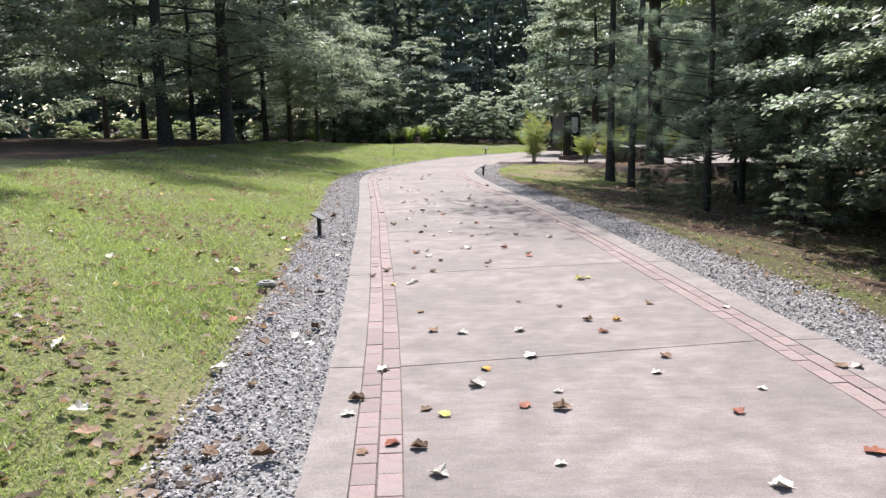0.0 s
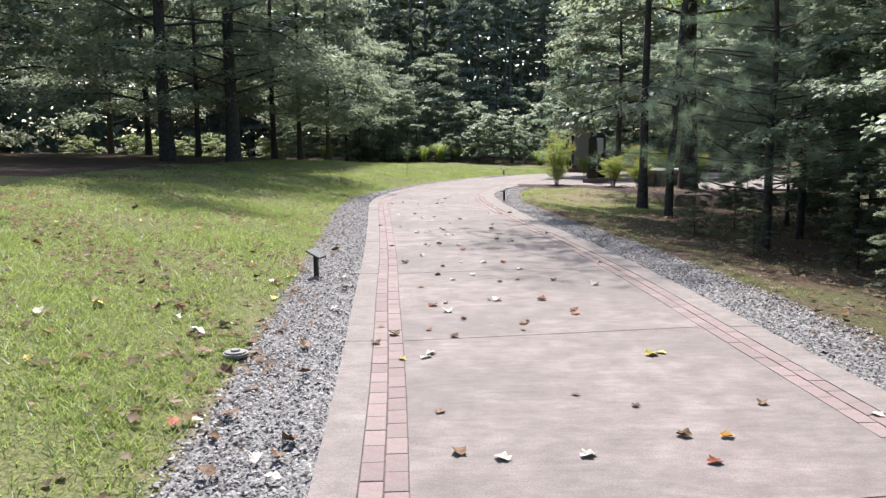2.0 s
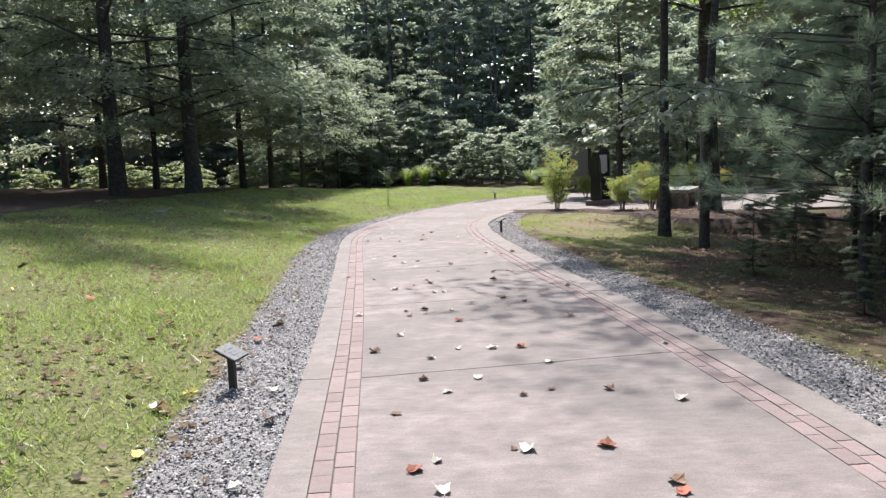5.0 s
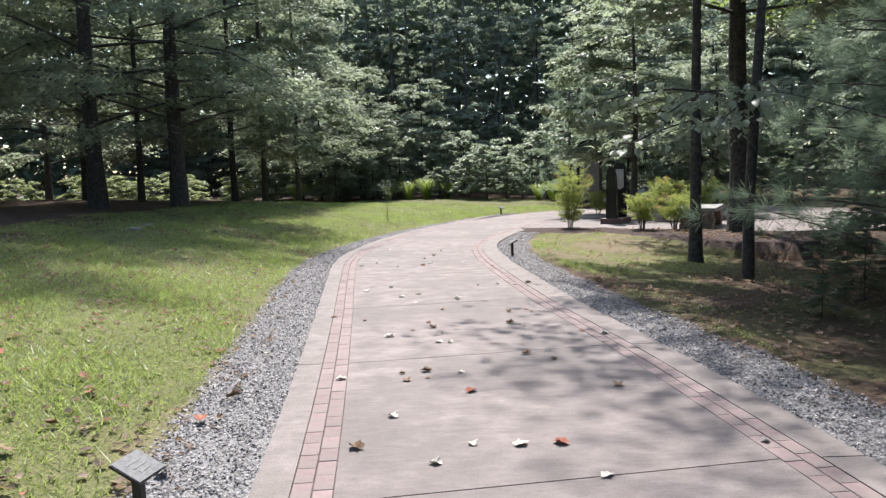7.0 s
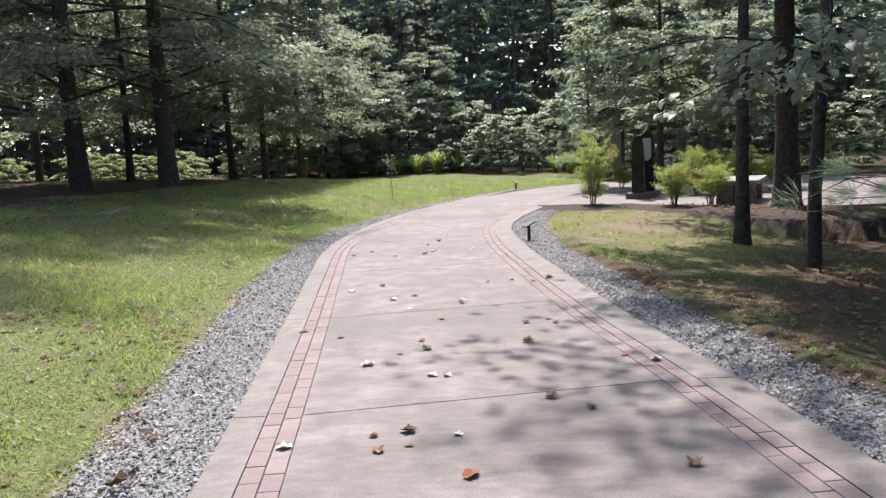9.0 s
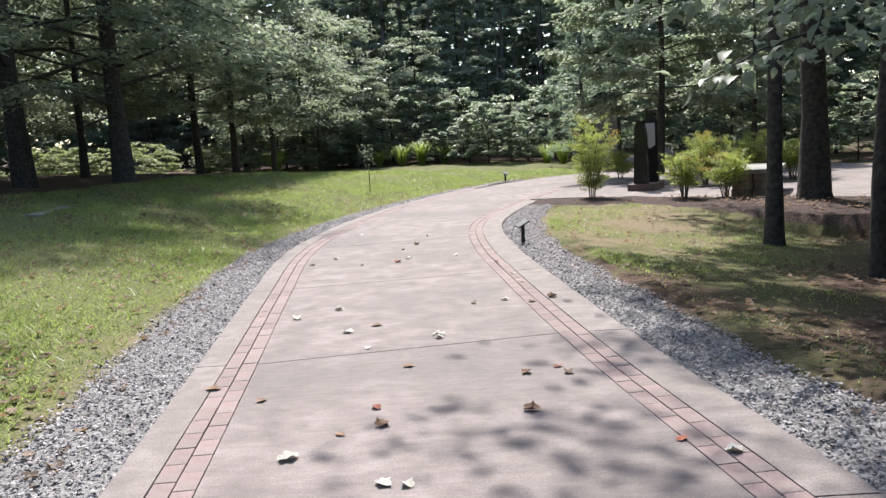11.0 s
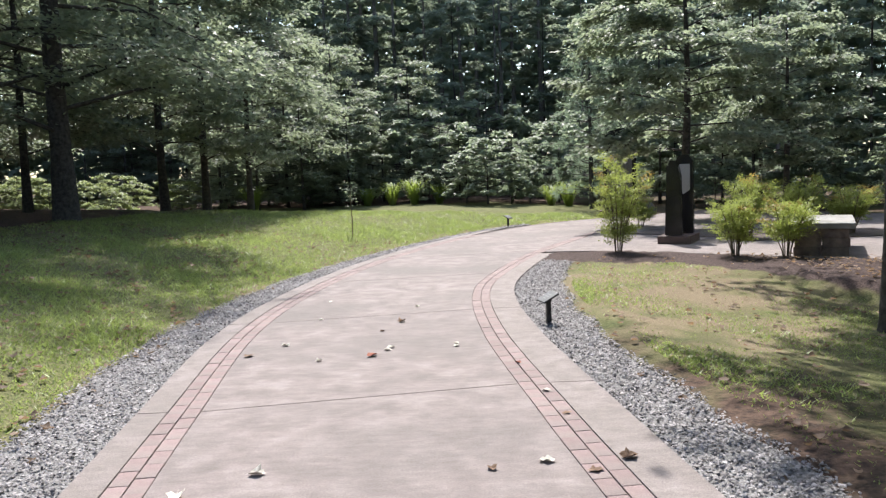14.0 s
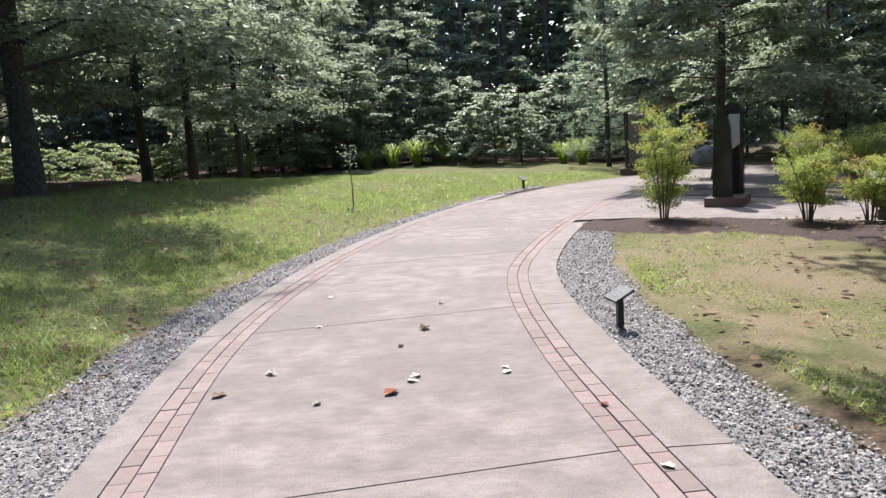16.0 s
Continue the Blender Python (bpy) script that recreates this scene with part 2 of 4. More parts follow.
def block(sx, sy, sz, at=(0, 0, 0), bevel=0.01, m=None):
    """A bevelled block standing on at."""
    bm = bmesh.new()
    bmesh.ops.create_cube(bm, size=1)
    bmesh.ops.scale(bm, vec=(sx, sy, sz), verts=bm.verts)
    bmesh.ops.translate(bm, vec=(at[0], at[1], at[2] + sz / 2), verts=bm.verts)
    if bevel:
        bmesh.ops.bevel(bm, geom=bm.edges[:], offset=bevel, segments=2, affect="EDGES", profile=0.6)
    if m is not None:
        bmesh.ops.transform(bm, matrix=m, verts=bm.verts)
    return bm


def prism(profile, depth, bevel=0.012):
    """An outline in x and z, made solid along y."""
    bm = bmesh.new()
    f = bm.faces.new([bm.verts.new((x, -depth / 2, z)) for x, z in profile])
    r = bmesh.ops.extrude_face_region(bm, geom=[f])
    bmesh.ops.translate(bm, vec=(0, depth, 0), verts=[v for v in r["geom"] if isinstance(v, bmesh.types.BMVert)])
    bmesh.ops.recalc_face_normals(bm, faces=bm.faces)
    if bevel:
        bmesh.ops.bevel(bm, geom=bm.edges[:], offset=bevel, segments=2, affect="EDGES")
    return bm


def tube(points, radii, sides=8):
    """Vertices and triangles of a tapered tube along points."""
    pts = np.asarray(points, float)
    vs, fs = [], []
    for i, p in enumerate(pts):
        d = pts[min(i + 1, len(pts) - 1)] - pts[max(i - 1, 0)]
        d = d / (np.linalg.norm(d) + 1e-9)
        a = np.cross(d, (0.31, 0.95, 0.05))
        a /= np.linalg.norm(a) + 1e-9
        b = np.cross(d, a)
        for k in range(sides):
            w = 2 * math.pi * k / sides
            vs.append(p + radii[i] * (a * math.cos(w) + b * math.sin(w)))
    for i in range(len(pts) - 1):
        for k in range(sides):
            q, r = i * sides + k, i * sides + (k + 1) % sides
            fs += [(q, r, r + sides), (q, r + sides, q + sides)]
    return np.array(vs), np.array(fs)


def joined(pieces):
    vs, fs, o = [], [], 0
    for v, f in pieces:
        vs.append(v), fs.append(np.asarray(f) + o)
        o += len(v)
    return np.vstack(vs), np.vstack(fs)


def leaves(pos, way, size, wide, rng, tilt=0.45, fold=0.12, up=None, single=False):
    """Folded pointed leaves: four vertices, two triangles each; or single triangles for what stays far off."""
    n = len(pos)
    d = way / (np.linalg.norm(way, axis=1, keepdims=True) + 1e-9)
    u = np.tile((0.0, 0.0, 1.0), (n, 1)) if up is None else up
    u = u + rng.normal(0, tilt, (n, 3))
    s = np.cross(d, u)
    s /= np.linalg.norm(s, axis=1, keepdims=True) + 1e-9
    nrm = np.cross(s, d)
    L = (size * rng.uniform(0.65, 1.25, n))[:, None]
    mid = pos + d * L * 0.45
    if single:
        v = np.stack([pos - s * L * wide * 0.4, pos + d * L * 0.5 + s * L * wide * 1.3, pos + d * L - s * L * wide * 0.6], 1).reshape(-1, 3)
        return v, np.arange(3 * n).reshape(-1, 3)
    v = np.stack([pos, mid + s * L * wide + nrm * L * fold, pos + d * L, mid - s * L * wide + nrm * L * fold], 1).reshape(-1, 3)
    i = np.arange(n)[:, None] * 4
    t = np.hstack([i, i + 1, i + 2, i, i + 2, i + 3]).reshape(-1, 3)
    return v, t


# ---- plan: path edges, heights and zones ----
def smooth_line(pts, step=0.25):
    """Catmull-Rom through the plan's points, walked at even steps."""
    p = np.array([pts[0]] + list(pts) + [pts[-1]], float)
    out = []
    for i in range(1, len(p) - 2):
        for t in np.linspace(0, 1, 30, endpoint=False):
            a, b, c, d = p[i - 1], p[i], p[i + 1], p[i + 2]
            out.append(0.5 * (2 * b + (c - a) * t + (2 * a - 5 * b + 4 * c - d) * t * t + (3 * b - a - 3 * c + d) * t ** 3))
    out = np.array(out + [p[-1]])
    s = np.concatenate([[0], np.cumsum(np.linalg.norm(np.diff(out, axis=0), axis=1))])
    q = np.arange(0, s[-1], step)
    return np.stack([np.interp(q, s, out[:, 0]), np.interp(q, s, out[:, 1])], 1)


LEFT = smooth_line([(-0.35, -8), (-0.42, -3), (-0.5, 0.5), (-0.62, 3.2), (-0.80, 6), (-1.05, 9), (-1.28, 11.8), (-1.63, 15.5), (-1.93, 18.5), (-2.16, 21.3),
                    (-2.03, 23.8), (-1.55, 26.6), (-0.75, 29.4), (0.35, 32.2), (1.7, 34.8), (3.3, 36.7), (5.5, 38.2)])
RIGHT = smooth_line([(2.85, -8), (2.7, -3), (2.58, 0.5), (2.45, 4.2), (2.24, 7.5), (2.05, 10.3), (1.75, 13.3), (1.43, 15.7), (1.15, 18.6), (0.96, 21),
                     (0.94, 23.2), (1.22, 25), (2.1, 27.9), (3.6, 31.2), (4.6, 33), (6.2, 34.8)])
PLAZA = [(2.1, 27.9), (2.9, 28.0), (3.76, 27.4), (4.7, 26.7), (5.6, 25.8), (7.5, 24.6), (12, 24.5), (13.5, 30), (11.5, 36), (8.5, 39.5), (5.5, 38.2), (6.2, 34.8), (4.6, 33), (3.6, 31.2)]
BED = [(1.75, 26.9), (2.1, 27.9), (2.9, 28.0), (3.76, 27.4), (4.7, 26.7), (5.6, 25.8), (7.5, 24.6), (8.5, 22.5), (6.5, 21.5), (5.3, 22.3), (4.7, 24.0), (3.6, 25.6), (2.4, 26.3)]


def offset(line, d):
    """The line moved d metres to its left."""
    t = np.gradient(line, axis=0)
    t /= np.linalg.norm(t, axis=1, keepdims=True)
    return line + np.stack([-t[:, 1], t[:, 0]], 1) * d


def inside(px, py, poly):
    r = np.zeros(np.shape(px), bool)
    for (x1, y1), (x2, y2) in zip(poly, poly[1:] + poly[:1]):
        r ^= ((y1 > py) != (y2 > py)) & (px < (x2 - x1) * (py - y1) / (y2 - y1 + 1e-12) + x1)
    return r


def to_line(px, py, line):
    """Distance to a line in the plan."""
    return np.sqrt(np.min((np.ravel(px)[:, None] - line[None, :, 0]) ** 2 + (np.ravel(py)[:, None] - line[None, :, 1]) ** 2, axis=1)).reshape(np.shape(px))


OUTLINE = [tuple(p) for p in LEFT] + [tuple(p) for p in RIGHT[::-1]]


def sides_of(px, py):
    """Distance from the paved way, and whether a place lies on its left."""
    px, py = np.asarray(px, float), np.asarray(py, float)
    dl, dr = to_line(px, py, LEFT), to_line(px, py, RIGHT)
    on = inside(px, py, OUTLINE) | inside(px, py, PLAZA)
    return np.where(on, 0, np.minimum(dl, dr)), (dl < dr)


def wave(x, y, k, seed=0.0):
    return (np.sin(x * k + seed) * np.cos(y * k * 0.83 + 1.3 * seed) + 0.6 * np.sin(x * k * 1.9 + y * k * 1.3 + seed * 2.1)) / 1.6


def height(px, py):
    """Ground level: a lawn that rises to the left, woods that fall away a little to the right."""
    px, py = np.asarray(px, float), np.asarray(py, float)
    d, left = sides_of(px, py)
    rise = 1.05 * (1 - np.exp(-np.maximum(d - 0.9, 0) / 9.0)) * 1.25
    fall = -0.34 * (1 - np.exp(-np.maximum(d - 0.9, 0) / 2.2)) * np.clip((25.5 - py) / 4, 0, 1)
    z = np.where(left & (px < 6), rise * np.clip((46 - py) / 10, 0.35, 1) * np.clip((6 - px) / 4, 0, 1), fall)
    z = z + np.where(d > 1.2, 0.035 * wave(px, py, 1.1) + 0.015 * wave(px, py, 3.1, 2), 0)
    bank = np.clip((d - 0.45) / 0.4, 0, 1)
    z = z * bank - 0.05 * (1 - bank)
    z = np.where(inside(px, py, BED), 0.015 + 0.02 * wave(px, py, 5.0, 1), z)
    far = np.clip((np.hypot(px, py - 20) - 70) / 200, 0, 1)
    return z + far * 3


def ground_z(x, y):
    return float(height(np.array([x]), np.array([y]))[0])


# ---- ground ----
def build_ground():
    def axis(lo, hi, step, reach):
        a = list(np.arange(lo, hi, step))
        g = step
        while a[-1] < reach:
            g *= 1.35
            a.append(a[-1] + g)
        g = step
        while a[0] > -reach:
            g *= 1.35
            a.insert(0, a[0] - g)
        return np.array(a)
    xs, ys = axis(-14, 13, 0.2, 900), axis(-3, 50, 0.2, 900)
    X, Y = np.meshgrid(xs, ys)
    Z = np.vstack([height(X[i:i + 20], Y[i:i + 20]) for i in range(0, len(ys), 20)])
    v = np.stack([X, Y, Z], -1).reshape(-1, 3)
    r, c = np.meshgrid(np.arange(len(ys) - 1), np.arange(len(xs) - 1), indexing="ij")
    q = (r * len(xs) + c).ravel()
    w = len(xs)
    tris = np.hstack([np.stack([q, q + 1, q + w + 1], 1), np.stack([q, q + w + 1, q + w], 1)]).reshape(-1, 3)
    ob = fast_mesh("ground", v, tris, M_GROUND)
    ob.data.polygons.foreach_set("use_smooth", [True] * len(ob.data.polygons))
    d, left = [], []
    for i in range(0, len(ys), 20):
        a, b = sides_of(X[i:i + 20], Y[i:i + 20])
        d.append(a), left.append(b)
    d, left = np.vstack(d), np.vstack(left)
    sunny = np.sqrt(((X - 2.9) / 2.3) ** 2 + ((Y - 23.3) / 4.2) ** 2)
    # Far left, x below -13: brown litter colour stands in for shade on the lawn.
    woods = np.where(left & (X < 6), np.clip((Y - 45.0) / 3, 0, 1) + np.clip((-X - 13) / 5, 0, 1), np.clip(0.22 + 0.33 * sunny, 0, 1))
    # Under the left trees: bare brown soil, with their shade put into its colour.
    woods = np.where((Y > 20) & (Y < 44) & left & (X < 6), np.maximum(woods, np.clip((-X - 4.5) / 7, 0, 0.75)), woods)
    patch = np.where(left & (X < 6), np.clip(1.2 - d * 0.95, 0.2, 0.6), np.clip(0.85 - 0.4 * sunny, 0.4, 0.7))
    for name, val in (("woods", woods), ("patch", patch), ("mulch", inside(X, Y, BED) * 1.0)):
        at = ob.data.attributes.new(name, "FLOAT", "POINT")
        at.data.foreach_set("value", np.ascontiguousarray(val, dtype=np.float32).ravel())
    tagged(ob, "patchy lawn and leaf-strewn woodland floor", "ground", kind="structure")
    return ob


ground = build_ground()


def ribbon(name, a, b, z0, z1, material, parent=None, label=""):
    """A solid strip between two lines of equal length."""
    n = len(a)
    v = [(x, y, z1) for x, y in a] + [(x, y, z1) for x, y in b] + [(x, y, z0) for x, y in a] + [(x, y, z0) for x, y in b]
    f = []
    for i in range(n - 1):
        f += [(n + i, n + i + 1, i + 1, i), (i, i + 1, 2 * n + i + 1, 2 * n + i), (n + i + 1, n + i, 3 * n + i, 3 * n + i + 1)]
    f += [(0, 2 * n, 3 * n, n), (2 * n - 1, 4 * n - 1, 3 * n - 1, n - 1)]
    return mesh_object(name, v, f, material, parent, label)


def cut(line, y0, y1):
    """The stretch of a line between two y, with ends put exactly there."""
    y = line[:, 1]
    ys = np.concatenate([[y0], y[(y > y0 + 0.02) & (y < y1 - 0.02)], [y1]])
    return np.stack([np.interp(ys, y, line[:, 0]), ys], 1)


def even(line, n):
    s = np.concatenate([[0], np.cumsum(np.linalg.norm(np.diff(line, axis=0), axis=1))])
    q = np.linspace(0, s[-1], n)
    return np.stack([np.interp(q, s, line[:, 0]), np.interp(q, s, line[:, 1])], 1)


pavement = tagged(new("pavement"), "pinkish washed concrete walkway with inlaid paver bands", "walkway", kind="structure")
EDGE_W, BAND_W = 0.2, 0.42
JOINTS = [-7.6, -4.6, -1.6, 1.45, 4.45, 7.35, 10.35, 13.2, 15.95, 18.75, 21.9, 25, 28, 31, 34]
L_in, L_mid = offset(LEFT, -BAND_W), offset(LEFT, -EDGE_W)
R_EDGE = np.interp(RIGHT[:, 1], (10, 15, 18, 21, 24, 27), (0.225, 0.265, 0.305, 0.315, 0.29, 0.235))[:, None]   # the outer strip widens round the bend
R_in, R_mid = offset(RIGHT, R_EDGE + BAND_W - EDGE_W), offset(RIGHT, R_EDGE)
SKEW = 0.38
for y0, y1 in zip(JOINTS, JOINTS[1:]):
    g = 0.006
    n = 16
    ribbon("slab", even(cut(L_in, y0 + g, y1 - g), n), even(cut(R_in, min(y0 + SKEW + g, 33), min(y1 + SKEW - g, 33.4)), n), -0.10, 0.0, M_CONC, pavement)
    ribbon("edge_strip", even(cut(LEFT, y0 + g, y1 - g), n), even(cut(L_mid, y0 + g, y1 - g), n), -0.12, 0.002, M_EDGE, pavement)
    if y1 <= 28.1:
        ribbon("edge_strip", even(cut(R_mid, y0 + SKEW + g, min(y1 + SKEW, 27.9) - g), n), even(cut(RIGHT, y0 + SKEW + g, min(y1 + SKEW, 27.9) - g), n), -0.12, 0.002, M_EDGE, pavement)
ribbon("joint_bed", L_mid, L_in, -0.12, -0.012, M_JOINT, pavement, "dark dirt in the paver joints")
ribbon("joint_bed", R_in, R_mid, -0.12, -0.012, M_JOINT, pavement, "dark dirt in the paver joints")
ribbon("joint_bed", even(cut(L_in, -7.5, 33.9), 90), even(cut(R_in, -7.5, 33.2), 90), -0.12, -0.014, M_JOINT, pavement, "dark dirt under the slab joints")


def polygon_slab(name, poly, z0, z1, material, parent, label=""):
    bm = bmesh.new()
    f = bm.faces.new([bm.verts.new((x, y, z0)) for x, y in poly])
    r = bmesh.ops.extrude_face_region(bm, geom=[f])
    bmesh.ops.translate(bm, vec=(0, 0, z1 - z0), verts=[v for v in r["geom"] if isinstance(v, bmesh.types.BMVert)])
    bmesh.ops.recalc_face_normals(bm, faces=bm.faces)
    return part(name, bm, material, parent, label)


upper_left = even(cut(L_in, 34.0, 37.4), 8)
polygon_slab("plaza_slab", PLAZA[1:10] + [tuple(p) for p in upper_left[::-1]] + [tuple(p) for p in even(cut(R_mid, 28.2, 33.2), 14)[::-1]], -0.11, -0.003, M_CONC, pavement, "pale concrete plaza around the monuments")


# ---- gravel strips ----
def stone_field(spots, size, rng):
    """Angular stones: squashed, jittered octahedra."""
    n = len(spots)
    base = np.array([(1, 0, 0), (-1, 0, 0), (0, 1, 0), (0, -1, 0), (0, 0, 1), (0, 0, -1)], float)
    tri = np.array([(0, 2, 4), (2, 1, 4), (1, 3, 4), (3, 0, 4)])
    sc = size * rng.uniform(0.55, 1.3, (n, 1, 1)) * np.stack([rng.uniform(0.7, 1.3, n), rng.uniform(0.6, 1.1, n), rng.uniform(0.4, 0.85, n)], 1)[:, None, :]
    v = (base[None] + rng.normal(0, 0.22, (n, 6, 3))) * sc
    a, b = rng.uniform(0, 6.28, n), rng.normal(0, 0.5, n)
    ca, sa, cb, sb = np.cos(a)[:, None], np.sin(a)[:, None], np.cos(b)[:, None], np.sin(b)[:, None]
    x, y, z = v[..., 0], v[..., 1], v[..., 2]
    y, z = y * cb - z * sb, y * sb + z * cb
    x, y = x * ca - y * sa, x * sa + y * ca
    v = np.stack([x, y, z], -1) + spots[:, None, :]
    return v.reshape(-1, 3), (tri[None] + (np.arange(n) * 6)[:, None, None]).reshape(-1, 3)


def gravel_strip(name, line, y_lo, y_hi, widths, side, seed, count):
    rng = np.random.default_rng(seed)
    c = even(cut(line, y_lo, y_hi), 140)
    w = np.interp(c[:, 1], widths[0], widths[1])
    t = np.gradient(c, axis=0)
    t /= np.linalg.norm(t, axis=1, keepdims=True)
    nn = np.stack([-t[:, 1], t[:, 0]], 1) * side
    wig = w + 0.05 * wave(c[:, 0], c[:, 1], 4.0, seed)
    outer = c + nn * wig[:, None]
    strip = tagged(new(name), "strip of grey crushed stone beside the walkway", "gravel", kind="structure")
    a, b = (c, outer) if side < 0 else (outer, c)
    ribbon("gravel_bed", a, b, -0.13, -0.026, M_GRBED, strip)
    far = rng.uniform(0, 1, count) ** 1.15
    k = far * (len(c) - 1.001)
    i = k.astype(int)
    f = (k - i)[:, None]
    u = rng.uniform(0.0, 1.0, count) ** 0.95 * rng.uniform(1.0, 1.14, count)
    p = c[i] * (1 - f) + c[i + 1] * f + (nn[i] * (u * wig[i])[:, None])
    z = -0.02 + rng.uniform(-0.008, 0.016, count) + 0.02 * np.clip(u - 0.85, 0, 1)
    v, tr = stone_field(np.column_stack([p, z]), 0.0115, rng)
    ob = fast_mesh("gravel_stones", v, tr, M_GRAVEL, strip)
    tagged(ob, "grey and white crushed stones", kind="stuff")


gravel_strip("gravel_strip", LEFT, -3, 36.0, ((-3, 8, 18, 24, 30, 36), (0.62, 0.66, 0.68, 0.5, 0.34, 0.22)), 1, 3, 64000)
gravel_strip("gravel_strip", RIGHT, -3, 27.3, ((-3, 8, 16, 20, 23.5, 27.3), (0.7, 0.68, 0.57, 0.5, 0.62, 0.46)), -1, 4, 58000)


# ---- trees ----
def limb_points(rng, start, yaw, length, rise, droop, n=7):
    t = np.linspace(0, 1, n)
    p = np.zeros((n, 3))
    w = yaw + np.cumsum(rng.normal(0, 0.10, n))
    p[:, 0] = start[0] + np.cumsum(np.cos(w)) * length / n
    p[:, 1] = start[1] + np.cumsum(np.sin(w)) * length / n
    p[:, 2] = start[2] + length * (rise * t - droop * t * t)
    p[0] = start
    return p


def broadleaf(seed, H, base, reach, r, limbs, sprays, per, size, material, label, bark=None, wide=0.27, lean=(0, 0), top_taper=0.35, single=False):
    """Tapered trunk, drooping limbs, leaves in flat ragged sprays."""
    rng = np.random.default_rng(seed)
    tree = thing("tree", (0, 0, -50), label, "tree")
    hs = np.linspace(0, 1, 12)
    tp = np.stack([lean[0] * hs * H + 0.12 * r * np.cumsum(rng.normal(0, 1, 12)), lean[1] * hs * H + 0.12 * r * np.cumsum(rng.normal(0, 1, 12)), hs * H], 1)
    tp[0] = (0, 0, -0.25)
    tp = np.vstack([tp[0], (tp[0] + tp[1]) * 0 + (0, 0, 0.12), tp[1:]])
    hh = np.concatenate([[0], [0.01], hs[1:]])
    rr = r * (1 - 0.8 * hh)
    rr[0], rr[1] = r * 1.7, r * 1.25
    bk = bark or M_BARK
    tv, tf = tube(tp, rr, 12)
    trunk = fast_mesh("trunk", tv, tf, bk, tree)
    trunk.data.polygons.foreach_set("use_smooth", [True] * len(tf))
    tubes, P, D = [], [], []
    for i in range(limbs):
        h = base + (H * 0.96 - base) * ((i + rng.uniform(0, 1)) / limbs)
        q = h / H
        k = (h - base) / max(H - base, 0.1)
        ln_ = reach * rng.uniform(0.7, 1.15) * (1 - (1 - top_taper) * k ** 1.6) * (0.75 + 0.25 * min(k * 5, 1))
        s = np.array([np.interp(h, tp[:, 2], tp[:, 0]), np.interp(h, tp[:, 2], tp[:, 1]), h])
        lp = limb_points(rng, s, i * 2.4 + rng.normal(0, 0.4), ln_, rng.uniform(0.15, 0.5), rng.uniform(0.15, 0.5))
        tubes.append(tube(lp[::2] if len(lp) % 2 else lp, np.linspace(max(0.016, r * 0.24 * (1 - 0.6 * q)), 0.006, (len(lp) + 1) // 2 if len(lp) % 2 else len(lp)), 4))
        for j in range(sprays):
            t = rng.uniform(0.22, 1.0) ** 0.8 * (len(lp) - 1.01)
            a = int(t)
            c = lp[a] + (lp[a + 1] - lp[a]) * (t - a)
            along = lp[a + 1] - lp[a]
            yaw = math.atan2(along[1], along[0]) + rng.choice((-1, 1)) * rng.uniform(0.3, 1.2)
            sl = rng.uniform(0.35, 0.85) * reach * 0.33
            tip = c + np.array((math.cos(yaw), math.sin(yaw), rng.uniform(-0.35, 0.15))) * sl
            if j % 3 == 0:
                tubes.append(tube(np.array([c, tip]), (0.008, 0.003), 3))
            u = rng.uniform(0.1, 1.1, per)[:, None]
            w = c + (tip - c) * u
            w = w + rng.normal(0, 1, (per, 3)) * np.array((0.16, 0.16, 0.055)) * reach * 0.3
            wy = yaw + rng.normal(0, 0.9, per)
            P.append(w)
            D.append(np.stack([np.cos(wy), np.sin(wy), rng.uniform(-0.75, 0.1, per)], 1))
    bv, bf = joined(tubes)
    tagged(fast_mesh("branchwork", bv, bf, bk, tree), kind="stuff")
    lv, lf = leaves(np.vstack(P), np.vstack(D), size, wide, rng, single=single)
    tagged(fast_mesh("crown", lv, lf, material, tree), kind="stuff")
    return tree


